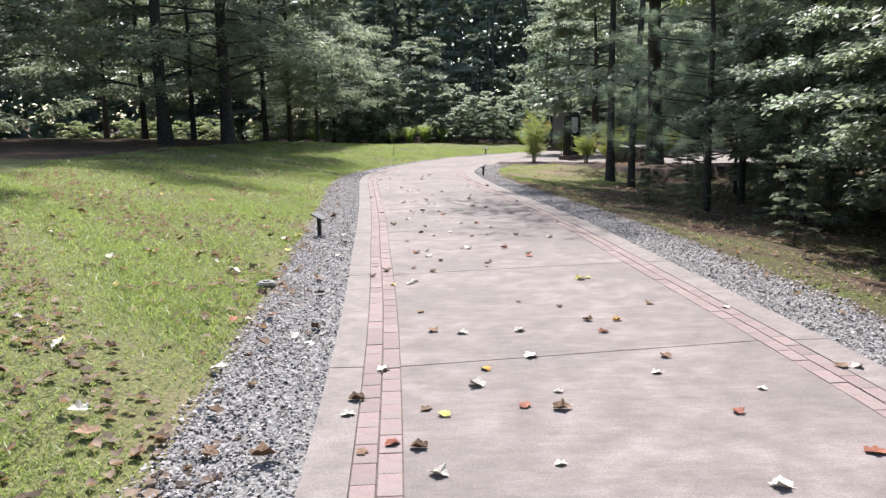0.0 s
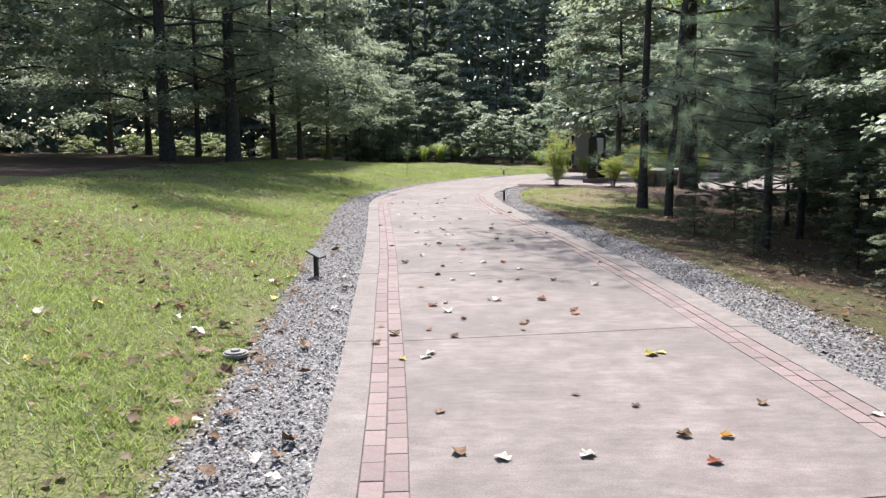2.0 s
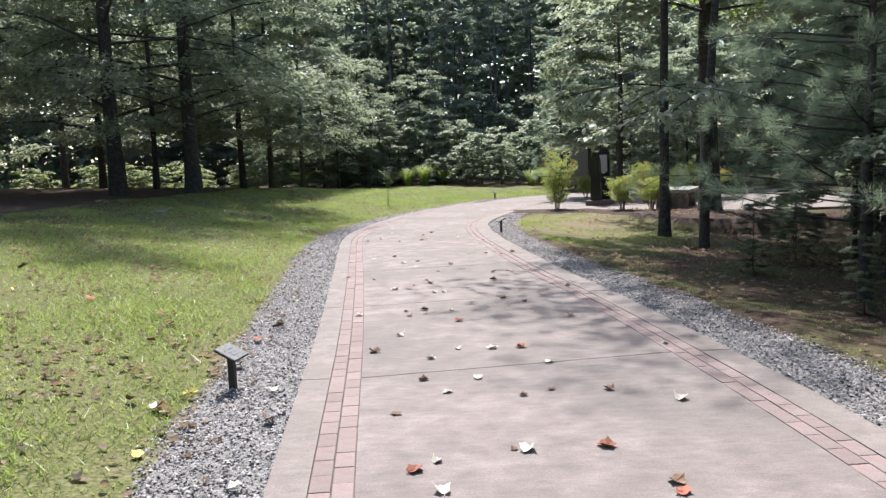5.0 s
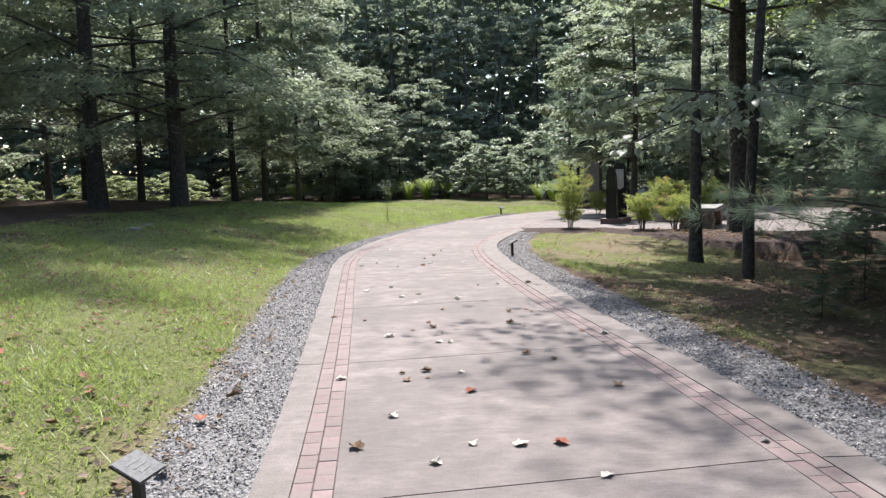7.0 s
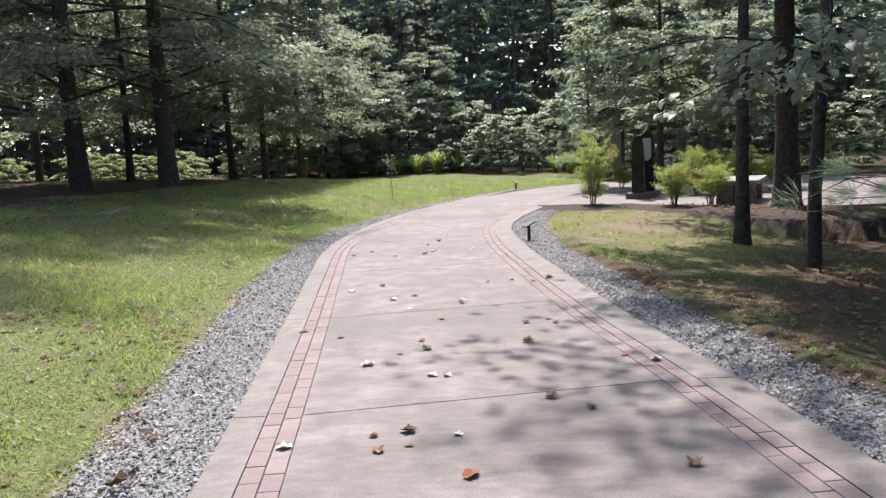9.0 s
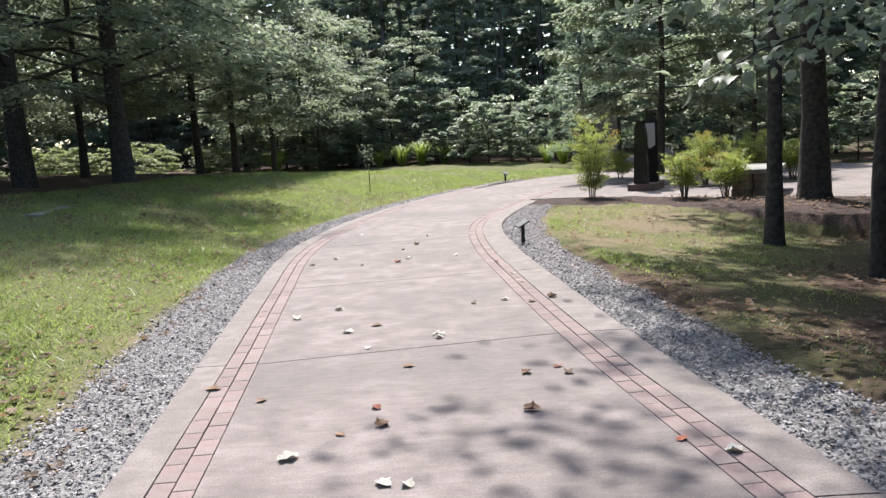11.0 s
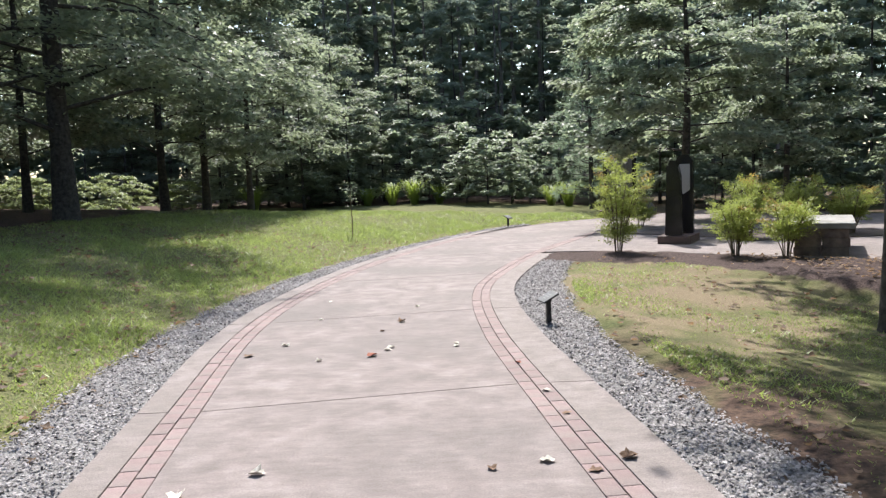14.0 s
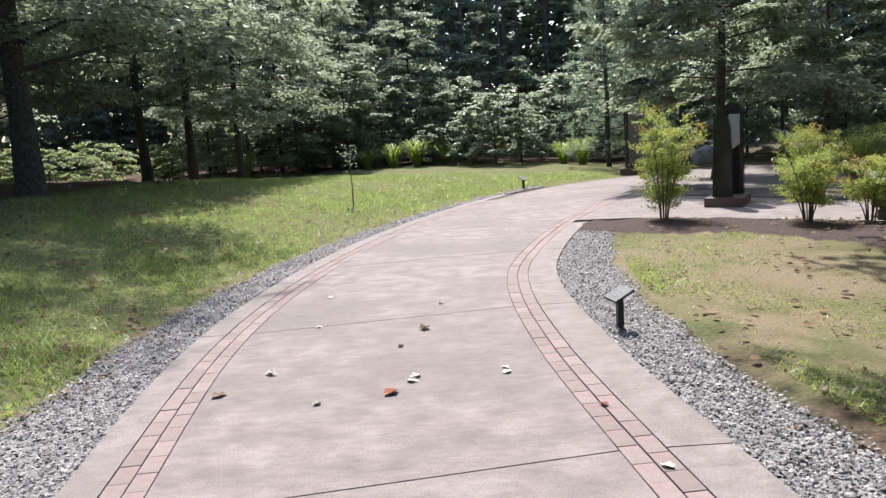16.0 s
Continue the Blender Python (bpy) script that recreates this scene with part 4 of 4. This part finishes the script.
# ---- small markers, cap, stake and slab in the lawn ----
def marker(x, y, rz):
    ob = thing("plant_marker", (x, y, -0.03), "small black metal post sign with tilted grey plate, standing in gravel", "sign", "post signs along the walkway", rz)
    part("post", block(0.045, 0.045, 0.33, (0, 0, -0.06), 0.004), M_METAL, ob)
    tilt = pose(0, 0, 0.265, 28, 0, 0)
    plate = part("plate", block(0.22, 0.17, 0.014, (0, 0, 0), 0.003, tilt), M_METAL, ob)
    part("etched_face", block(0.21, 0.16, 0.003, (0, 0, 0.0145), 0.0, tilt), M_PLATE, plate, "grey etched plate")
    for k in range(3):
        part("text_line", block(0.12 - 0.02 * k, 0.012, 0.0015, (0, 0.03 - 0.032 * k, 0.0177), 0.0, tilt), M_GRAN_FACE, plate, "unreadable etched line")


marker(-1.62, 10.26, 78)
marker(1.10, 21.4, -78)
marker(1.95, 35.6, 50)


def valve_cap(x, y):
    ob = thing("valve_cap", (x, y, ground_z(x, y) + 0.035), "round concrete irrigation cap set in the lawn's edge", "utility cover")
    bm = bmesh.new()
    bmesh.ops.create_cone(bm, cap_ends=True, segments=28, radius1=0.09, radius2=0.084, depth=0.04)
    bmesh.ops.bevel(bm, geom=[e for e in bm.edges if e.calc_face_angle(0) > 0.8], offset=0.012, segments=2, affect="EDGES")
    part("ring", bm, M_STONE, ob)
    bm = bmesh.new()
    bmesh.ops.create_cone(bm, cap_ends=True, segments=20, radius1=0.035, radius2=0.03, depth=0.02)
    bmesh.ops.translate(bm, vec=(0, 0, 0.023), verts=bm.verts)
    part("lid", bm, M_STONE, ob, "grey round lid")


valve_cap(-1.60, 6.95)
lawn_stone = thing("lawn_slab", (-7.3, 25.4, ground_z(-7.3, 25.4)), "long pale stone slab lying flush in the lawn", "slab", rz=12)
part("stone", block(0.3, 2.2, 0.1, (0, 0, -0.085), 0.02), M_STONE, lawn_stone)
# ---- low branch with broad leaves over the gravel ----
def blade_leaves(pos, way, size, rng):
    """Oval pointed leaves, arched along the midrib: fifteen vertices each."""
    n = len(pos)
    d = way / (np.linalg.norm(way, axis=1, keepdims=True) + 1e-9)
    s = np.cross(d, np.tile((0.0, 0.0, 1.0), (n, 1)) + rng.normal(0, 0.35, (n, 3)))
    s /= np.linalg.norm(s, axis=1, keepdims=True) + 1e-9
    u = np.cross(s, d)
    L = (size * rng.uniform(0.6, 1.2, n))[:, None]
    rows = []
    for t, w, h in ((0.0, 0.02, 0.0), (0.22, 0.2, 0.05), (0.5, 0.27, 0.05), (0.78, 0.17, -0.02), (1.0, 0.01, -0.12)):
        c = pos + d * L * t + u * L * h
        rows += [c - s * L * w + u * L * w * 0.22, c, c + s * L * w + u * L * w * 0.22]
    v = np.stack(rows, 1).reshape(-1, 3)
    tri = [q for r in range(4) for c in (0, 1) for q in ((3 * r + c, 3 * r + c + 1, 3 * r + c + 4), (3 * r + c, 3 * r + c + 4, 3 * r + c + 3))]
    return v, (np.array(tri)[None] + (np.arange(n) * 15)[:, None, None]).reshape(-1, 3)


def low_branch():
    rng = np.random.default_rng(81)
    ob = thing("tree", (4.4, 18.6, ground_z(4.4, 18.6)), "slender tree with one low limb of broad leaves, sky sheen painted in", "tree")
    tp = np.array([(0, 0, -0.2), (0.02, 0.03, 1), (0.10, 0.05, 2.4), (0.22, 0.10, 4), (0.4, 0.1, 6), (0.5, 0.15, 8.5)])
    fast_mesh("trunk", *tube(tp, (0.10, 0.08, 0.075, 0.065, 0.05, 0.02), 10), M_BARK, ob)
    P, D, U = [], [], []
    for k, (tx, ty, tz) in enumerate(((-2.6, -2.7, 1.95), (-1.5, -3.0, 2.15), (-0.5, -2.9, 2.5), (-2.7, -1.3, 2.6), (-1.9, -2.1, 2.35), (-0.9, -3.4, 2.35))):
        s = np.array((0.10, 0.05, 2.35 + 0.1 * k))
        e = np.array((tx, ty, tz))
        m = (s + e) / 2 + (0, 0, 0.22)
        fast_mesh("limb", *tube(np.array([s, (s + m) / 2 + (0, 0, 0.06), m, (m + e) / 2 + (0, 0, 0.04), e]), (0.022, 0.018, 0.013, 0.008, 0.004), 6), M_BARK, ob)
        for j in range(75):
            u = rng.uniform(0.3, 1.0)
            c = (1 - u) ** 2 * s + 2 * u * (1 - u) * m + u * u * e + rng.normal(0, 1, 3) * (0.16, 0.16, 0.06)
            P.append(c), D.append((e - s) / 3 + rng.normal(0, 0.5, 3) + (0, 0, -0.35))
    for k in range(88):
        h, a, r = rng.uniform(5.4, 10.4), rng.uniform(0, 6.28), 2.8 * rng.uniform(0, 1) ** 0.5
        c = np.array((-1.75 + math.cos(a) * r, 0.1 + math.sin(a) * r, h))
        s = np.array((0.35, 0.1, min(h - 0.6, 8.2)))
        fast_mesh("limb", *tube(np.array([s, (s + c) / 2 + (0, 0, 0.2), c]), (0.02, 0.012, 0.004), 5), M_BARK, ob)
        for j in range(36):
            P.append(c + rng.normal(0, 1, 3) * (0.36, 0.36, 0.16)), D.append(np.array((math.cos(a), math.sin(a), -0.5)) + rng.normal(0, 0.6, 3))
    # The leaves' paleness is reflected sky, painted as base colour.
    tagged(fast_mesh("crown", *blade_leaves(np.array(P), np.array(D), 0.16, rng), M_LEAF_LIT, ob), kind="stuff")


low_branch()


def lawn_sapling(x, y):
    """A whip with a small tuft of pale leaves at its tip."""
    rng = np.random.default_rng(84)
    ob = thing("sapling", (x, y, ground_z(x, y)), "thin young sapling with pale leaf tuft standing in the lawn", "sapling")
    fast_mesh("stem", *tube(np.array([(0, 0, -0.1), (0.01, 0, 0.4), (-0.01, 0.01, 0.8), (0.02, 0, 1.2)]), (0.014, 0.012, 0.009, 0.004), 6), M_CANE, ob)
    P = np.column_stack([rng.normal(0, 0.10, 70), rng.normal(0, 0.10, 70), rng.uniform(0.7, 1.25, 70)])
    D = np.column_stack([rng.normal(0, 1, (70, 2)), rng.uniform(-0.5, 0.4, 70)])
    tagged(fast_mesh("foliage", *blade_leaves(P, D, 0.055, rng), M_LEAF_LIT, ob), kind="stuff")


lawn_sapling(-1.9, 31.6)


# ---- grass, litter and fallen leaves ----
def grass_blades():
    rng = np.random.default_rng(91)
    n = 380000
    y = 1.5 + 38 * rng.uniform(0, 1, n) ** 1.9
    lx = np.interp(y, LEFT[:, 1], LEFT[:, 0]) - np.interp(y, (0, 18, 24, 36), (0.66, 0.7, 0.5, 0.25))
    x = lx - 0.03 - rng.uniform(0, 1, n) ** 1.25 * (4 + 0.14 * y)
    d = lx - x
    keep = rng.uniform(0, 1, n) < np.clip(0.28 + d * 1.3 + 0.5 * wave(x, y, 2.3), 0.08, 1) * np.clip(0.75 + 0.6 * wave(x, y, 1.2, 4), 0.2, 1)
    m = 110000
    ry = rng.uniform(5.0, 26.5, m)
    rx = np.interp(ry, RIGHT[:, 1], RIGHT[:, 0]) + 0.75 + rng.uniform(0, 1, m) ** 1.3 * 5.5
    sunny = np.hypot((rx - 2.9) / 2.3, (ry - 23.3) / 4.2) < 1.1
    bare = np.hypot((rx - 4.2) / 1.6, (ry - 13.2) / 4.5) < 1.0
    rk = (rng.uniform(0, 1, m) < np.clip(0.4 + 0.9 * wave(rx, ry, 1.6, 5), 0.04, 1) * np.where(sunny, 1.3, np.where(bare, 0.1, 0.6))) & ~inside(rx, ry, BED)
    x, y = np.concatenate([x[keep], rx[rk]]), np.concatenate([y[keep], ry[rk]])
    n = len(x)
    z = np.concatenate([height(x[i:i + 5000], y[i:i + 5000]) for i in range(0, n, 5000)])
    far = 1 + y / 32
    h = rng.uniform(0.022, 0.068, n) * np.where(x > np.interp(y, RIGHT[:, 1], RIGHT[:, 0]), 0.45, 1.0) * (0.75 + 0.5 * np.clip(wave(x, y, 1.7, 1), -0.4, 1)) * (1 + 0.015 * y)
    a = rng.uniform(0, 6.28, n)
    w = 0.0043 * far
    p = np.column_stack([x, y, z - 0.004])
    s = np.column_stack([np.cos(a) * w, np.sin(a) * w, 0 * a])
    tip = p + np.column_stack([rng.normal(0, 0.95, n) * h, rng.normal(0, 0.95, n) * h, h])
    v = np.stack([p - s, p + s, tip], 1).reshape(-1, 3)
    ob = fast_mesh("grass", v, np.arange(3 * n).reshape(-1, 3), M_BLADE)
    tagged(ob, "short patchy lawn grass blades", "grass", kind="stuff")


grass_blades()


def crumpled(pos, size, rng):
    """Crumpled dry leaves: a bent fan of seven triangles each."""
    n, k = len(pos), 7
    a = rng.uniform(0, 6.28, (n, 1)) + np.arange(k)[None] * 2 * math.pi / k + rng.normal(0, 0.15, (n, k))
    L = size * rng.uniform(0.5, 1.3, (n, 1))
    r = L * rng.uniform(0.6, 1.2, (n, k))
    lengthwise = rng.uniform(0, 6.28, (n, 1))
    curl = rng.uniform(0.1, 0.75, (n, 1))
    x, y = r * np.cos(a), r * np.sin(a)
    across = -x * np.sin(lengthwise) + y * np.cos(lengthwise)
    z = curl * np.abs(across) + rng.normal(0, 0.12, (n, k)) * L
    ring = np.stack([x * 0.8, y * 0.8, z], -1) + pos[:, None, :]
    v = np.concatenate([pos[:, None, :], ring], 1).reshape(-1, 3)
    tri = np.array([(0, 1 + i, 1 + (i + 1) % k) for i in range(k)])
    return v, (tri[None] + (np.arange(n) * (k + 1))[:, None, None]).reshape(-1, 3)


def litter(name, n, label, seed, left):
    rng = np.random.default_rng(seed)
    if left:
        y = 1.5 + 30 * rng.uniform(0, 1, n) ** 1.5
        lx = np.interp(y, LEFT[:, 1], LEFT[:, 0]) - 0.3
        x = lx - rng.uniform(0, 1, n) ** 0.9 * (4.5 + 0.12 * y)
        keep = rng.uniform(0, 1, n) < np.clip(0.3 + 0.4 * wave(x, y, 1.4, 3) + 0.55 * wave(x, y, 4.3, 6), 0.08, 1)
    else:
        y = 2 + 24.5 * rng.uniform(0, 1, n)
        x = np.interp(y, RIGHT[:, 1], RIGHT[:, 0]) + 0.35 + rng.uniform(0, 1, n) ** 0.8 * 6.5
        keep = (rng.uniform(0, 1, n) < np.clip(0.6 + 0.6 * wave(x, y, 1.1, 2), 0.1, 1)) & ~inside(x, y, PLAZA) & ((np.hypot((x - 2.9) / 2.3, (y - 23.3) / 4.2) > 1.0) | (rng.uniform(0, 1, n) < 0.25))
    x, y = x[keep], y[keep]
    z = np.concatenate([height(x[i:i + 5000], y[i:i + 5000]) for i in range(0, len(x), 5000)]) + rng.uniform(0.012, 0.035, len(x))
    v, f = crumpled(np.column_stack([x, y, z]), 0.040, rng)
    tagged(fast_mesh(name, v, f, M_LITTER), label, "fallen leaves", kind="stuff")


litter("lawn_litter", 20000, "brown and tan dry leaves scattered over the lawn", 92, True)
litter("woodland_litter", 10000, "brown dry leaves covering the woodland floor", 93, False)


def leaf_mesh(seed, material):
    """A lobed, curled dry leaf with a stalk."""
    rng = np.random.default_rng(seed)
    n = 20
    curl = rng.uniform(1.5, 9)
    v, f = [(0, 0, 0.004)], []
    for k in range(n):
        a = 2 * math.pi * k / n
        r = 0.045 * (1 + (0.17 if k % 4 == 0 else -0.14 if k % 4 == 2 else 0) + rng.normal(0, 0.08)) * (1.15 if abs(a - math.pi) > 2.4 else 0.9)
        x, y = r * math.cos(a) * 1.15, r * math.sin(a)
        v.append((x, y, 0.004 + curl * (y * y) * 2.2 + 1.5 * x * x + rng.uniform(0, 0.006)))
        f.append((0, 1 + k, 1 + (k + 1) % n))
    o = len(v)
    v += [(-0.03, 0.002, 0.006), (-0.03, -0.002, 0.006), (-0.085, 0.004, 0.012)]
    f.append((o, o + 1, o + 2))
    me = bpy.data.meshes.new("fallen_leaf")
    me.from_pydata(v, [], f)
    me.materials.append(material)
    return me


PALE_AT = [(0.16, 4.07), (0.46, 3.05), (-0.05, 2.98), (0.58, 3.94), (1.17, 4.22), (0.5, 4.58), (0.5, 5.2), (0.11, 5.16), (1.63, 3.92), (2.3, 4.24), (2.08, 5.72), (-0.29, 6.9), (-0.49, 3.67), (-0.37, 4.39), (1.27, 2.8), (-0.25, 10.82), (-0.04, 11.11), (0.23, 11.07), (-0.53, 11.68), (0.62, 10.57), (-0.06, 12.76), (1.59, 10.99), (-0.72, 14.24), (-0.24, 13.91), (-0.13, 13.88), (1.32, 14.05), (-0.01, 16.46), (-0.52, 16.2), (-0.91, 17.58), (-1.34, 20.7), (-0.42, 20.37), (-0.96, 20.05), (-1.28, 23.16), (0.74, 18.92), (-0.22, 22.58), (0.17, 20.43)]
DARK_AT = [(-0.11, 3.73), (-0.13, 3.25), (0.55, 3.69), (1.3, 4.52), (0.87, 5.88), (1.56, 5.92), (0.57, 6.08), (-0.19, 5.81), (-0.09, 5.23), (2.22, 4.27), (1.0, 5.44), (-0.47, 3.89), (-0.38, 3.21), (0.89, 8.34), (0.43, 7.88), (-0.3, 10.22), (-0.33, 12.84), (0.5, 13.33), (1.05, 12.26), (-0.7, 11.1), (-0.52, 12.79), (0.71, 13.11), (-1.4, 15.42), (-1.04, 15.14), (-0.5, 14.52), (-0.51, 16.89), (0.53, 15.4), (0.48, 14.73), (0.78, 15.36), (-0.3, 14.62), (-0.52, 21.21), (-0.36, 21.67), (-1.59, 20.33)]
RED_AT = [(-0.25, 3.3), (0.38, 3.74), (1.05, 5.11), (1.39, 3.59), (1.78, 3.1), (0.46, 11.08), (-0.01, 12.21), (-0.35, 14.9), (0.73, 15.49), (1.13, 14.22), (-0.53, 20.17), (0.63, 19.74)]
ORANGE_AT = [(0.22, 4.35), (1.2, 5.42)]
YELLOW_AT = [(-0.02, 3.64), (-0.46, 6.84), (1.2, 6.92), (1.28, 6.97)]

MORE_RED_AT = [(-0.29, 10.23), (-0.31, 8.59), (0.89, 8.22), (0.68, 8.82), (-0.31, 7.67)]
MORE_DARK_AT = [(-0.04, 8.04), (0.46, 7.94), (0.41, 7.67), (-0.12, 7.46), (0.2, 8.83), (0.54, 9.88), (0.9, 9.83), (-0.56, 7.53), (-0.68, 7.28), (-0.45, 9.49), (-0.69, 7.78), (-0.32, 12.63), (-0.48, 12.58), (0.35, 9.77), (0.79, 18.4), (0.79, 17.46), (0.98, 17.61), (0.28, 17.54), (-0.21, 15.68)]
MORE_PALE_AT = [(-0.17, 8.33), (0.27, 8.82), (1.28, 9.56), (-0.32, 6.88), (-0.27, 6.99), (-0.2, 8.7), (-0.13, 9.9), (-0.98, 12.67), (0.08, 10.22), (-1.23, 17.32), (-0.72, 16.71), (-0.01, 16.38), (-1.37, 20.72), (-0.4, 20.46), (-1.22, 21.96), (0.56, 17.61), (0.17, 20.54)]

lr = random.Random(7)
leaf_shapes = {(t, k): leaf_mesh(100 + t * 7 + k, M_DRY[t]) for t in range(5) for k in range(3)}
for tone, colour, places in ((1, "pale tan", PALE_AT + MORE_PALE_AT), (0, "dark brown", DARK_AT + MORE_DARK_AT), (2, "reddish brown", RED_AT + MORE_RED_AT), (3, "bright orange", ORANGE_AT), (4, "yellow", YELLOW_AT)):
    shapes = [leaf_shapes[tone, k] for k in range(3)]
    for x, y in places:
        ob = new("fallen_leaf", lr.choice(shapes))
        s = lr.uniform(0.45, 0.95)
        ob.matrix_basis = pose(x, y, 0.001, 0, 0, lr.uniform(0, 360)) @ Matrix.Diagonal((s, s, s, 1))
        tagged(ob, f"{colour} curled dry leaf lying on the concrete", "leaf", "fallen leaves on the walkway")


# larger leaves on the lawn and in the gravel
for k in range(110):
    tone = lr.choice((0, 0, 0, 1, 1, 2, 4))
    y = 3 + 12 * lr.random() ** 1.3
    x = float(np.interp(y, LEFT[:, 1], LEFT[:, 0])) - (lr.uniform(0.1, 0.8) if k % 4 == 0 else lr.uniform(0.7, 4.2))
    ob = new("fallen_leaf", leaf_shapes[tone, k % 3])
    s = lr.uniform(0.6, 1.15)
    up = max(ground_z(x, y) + 0.03, 0.0) if k % 4 else 0.004
    ob.matrix_basis = pose(x, y, up, lr.uniform(-22, 22), lr.uniform(-22, 22), lr.uniform(0, 360)) @ Matrix.Diagonal((s, s, s, 1))
    where = "lying in the lawn grass" if k % 4 else "lying on the grey gravel"
    tagged(ob, f"{('dark brown', 'pale tan', 'reddish brown', 'bright orange', 'yellow')[tone]} curled dry leaf {where}", "leaf", "fallen leaves beside the walkway")


# ---- paver bands: each brick a piece ----
def brick_mesh(seed):
    rng = random.Random(seed)
    bm = block(0.100, 0.1985, 0.05, (0, 0, -0.05), 0.004)
    bmesh.ops.delete(bm, geom=[f for f in bm.faces if f.normal.z < -0.7], context="FACES")
    for v in bm.verts:
        v.co.x += rng.uniform(-0.0012, 0.0012)
    me = bpy.data.meshes.new("brick")
    bm.to_mesh(me)
    bm.free()
    me.materials.append(M_BRICK)
    return me


def paver_band(line, side, y_hi, seed):
    rng = random.Random(seed)
    band = tagged(new("pavement_band"), "two rows of pinkish brick pavers", "pavers", kind="structure")
    meshes = [brick_mesh(seed * 10 + k) for k in range(4)]
    for row, off in enumerate((0.056, 0.164)):
        c = offset(line, side * off)
        c = c[(c[:, 1] > 0.2) & (c[:, 1] < y_hi)]
        s = np.concatenate([[0], np.cumsum(np.linalg.norm(np.diff(c, axis=0), axis=1))])
        q = np.arange(0.1 + 0.1 * row, s[-1] - 0.1, 0.2035)
        for u in q:
            x, y = np.interp(u, s, c[:, 0]), np.interp(u, s, c[:, 1])
            x2, y2 = np.interp(u + 0.05, s, c[:, 0]), np.interp(u + 0.05, s, c[:, 1])
            ob = new("brick", rng.choice(meshes))
            ob.parent = band
            ob.matrix_basis = pose(x, y, 0.001 + rng.uniform(-0.0015, 0.002), 0, 0, math.degrees(math.atan2(y2 - y, x2 - x)) - 90)


paver_band(L_mid, -1, 33, 1)
paver_band(R_mid, 1, 32.6, 2)
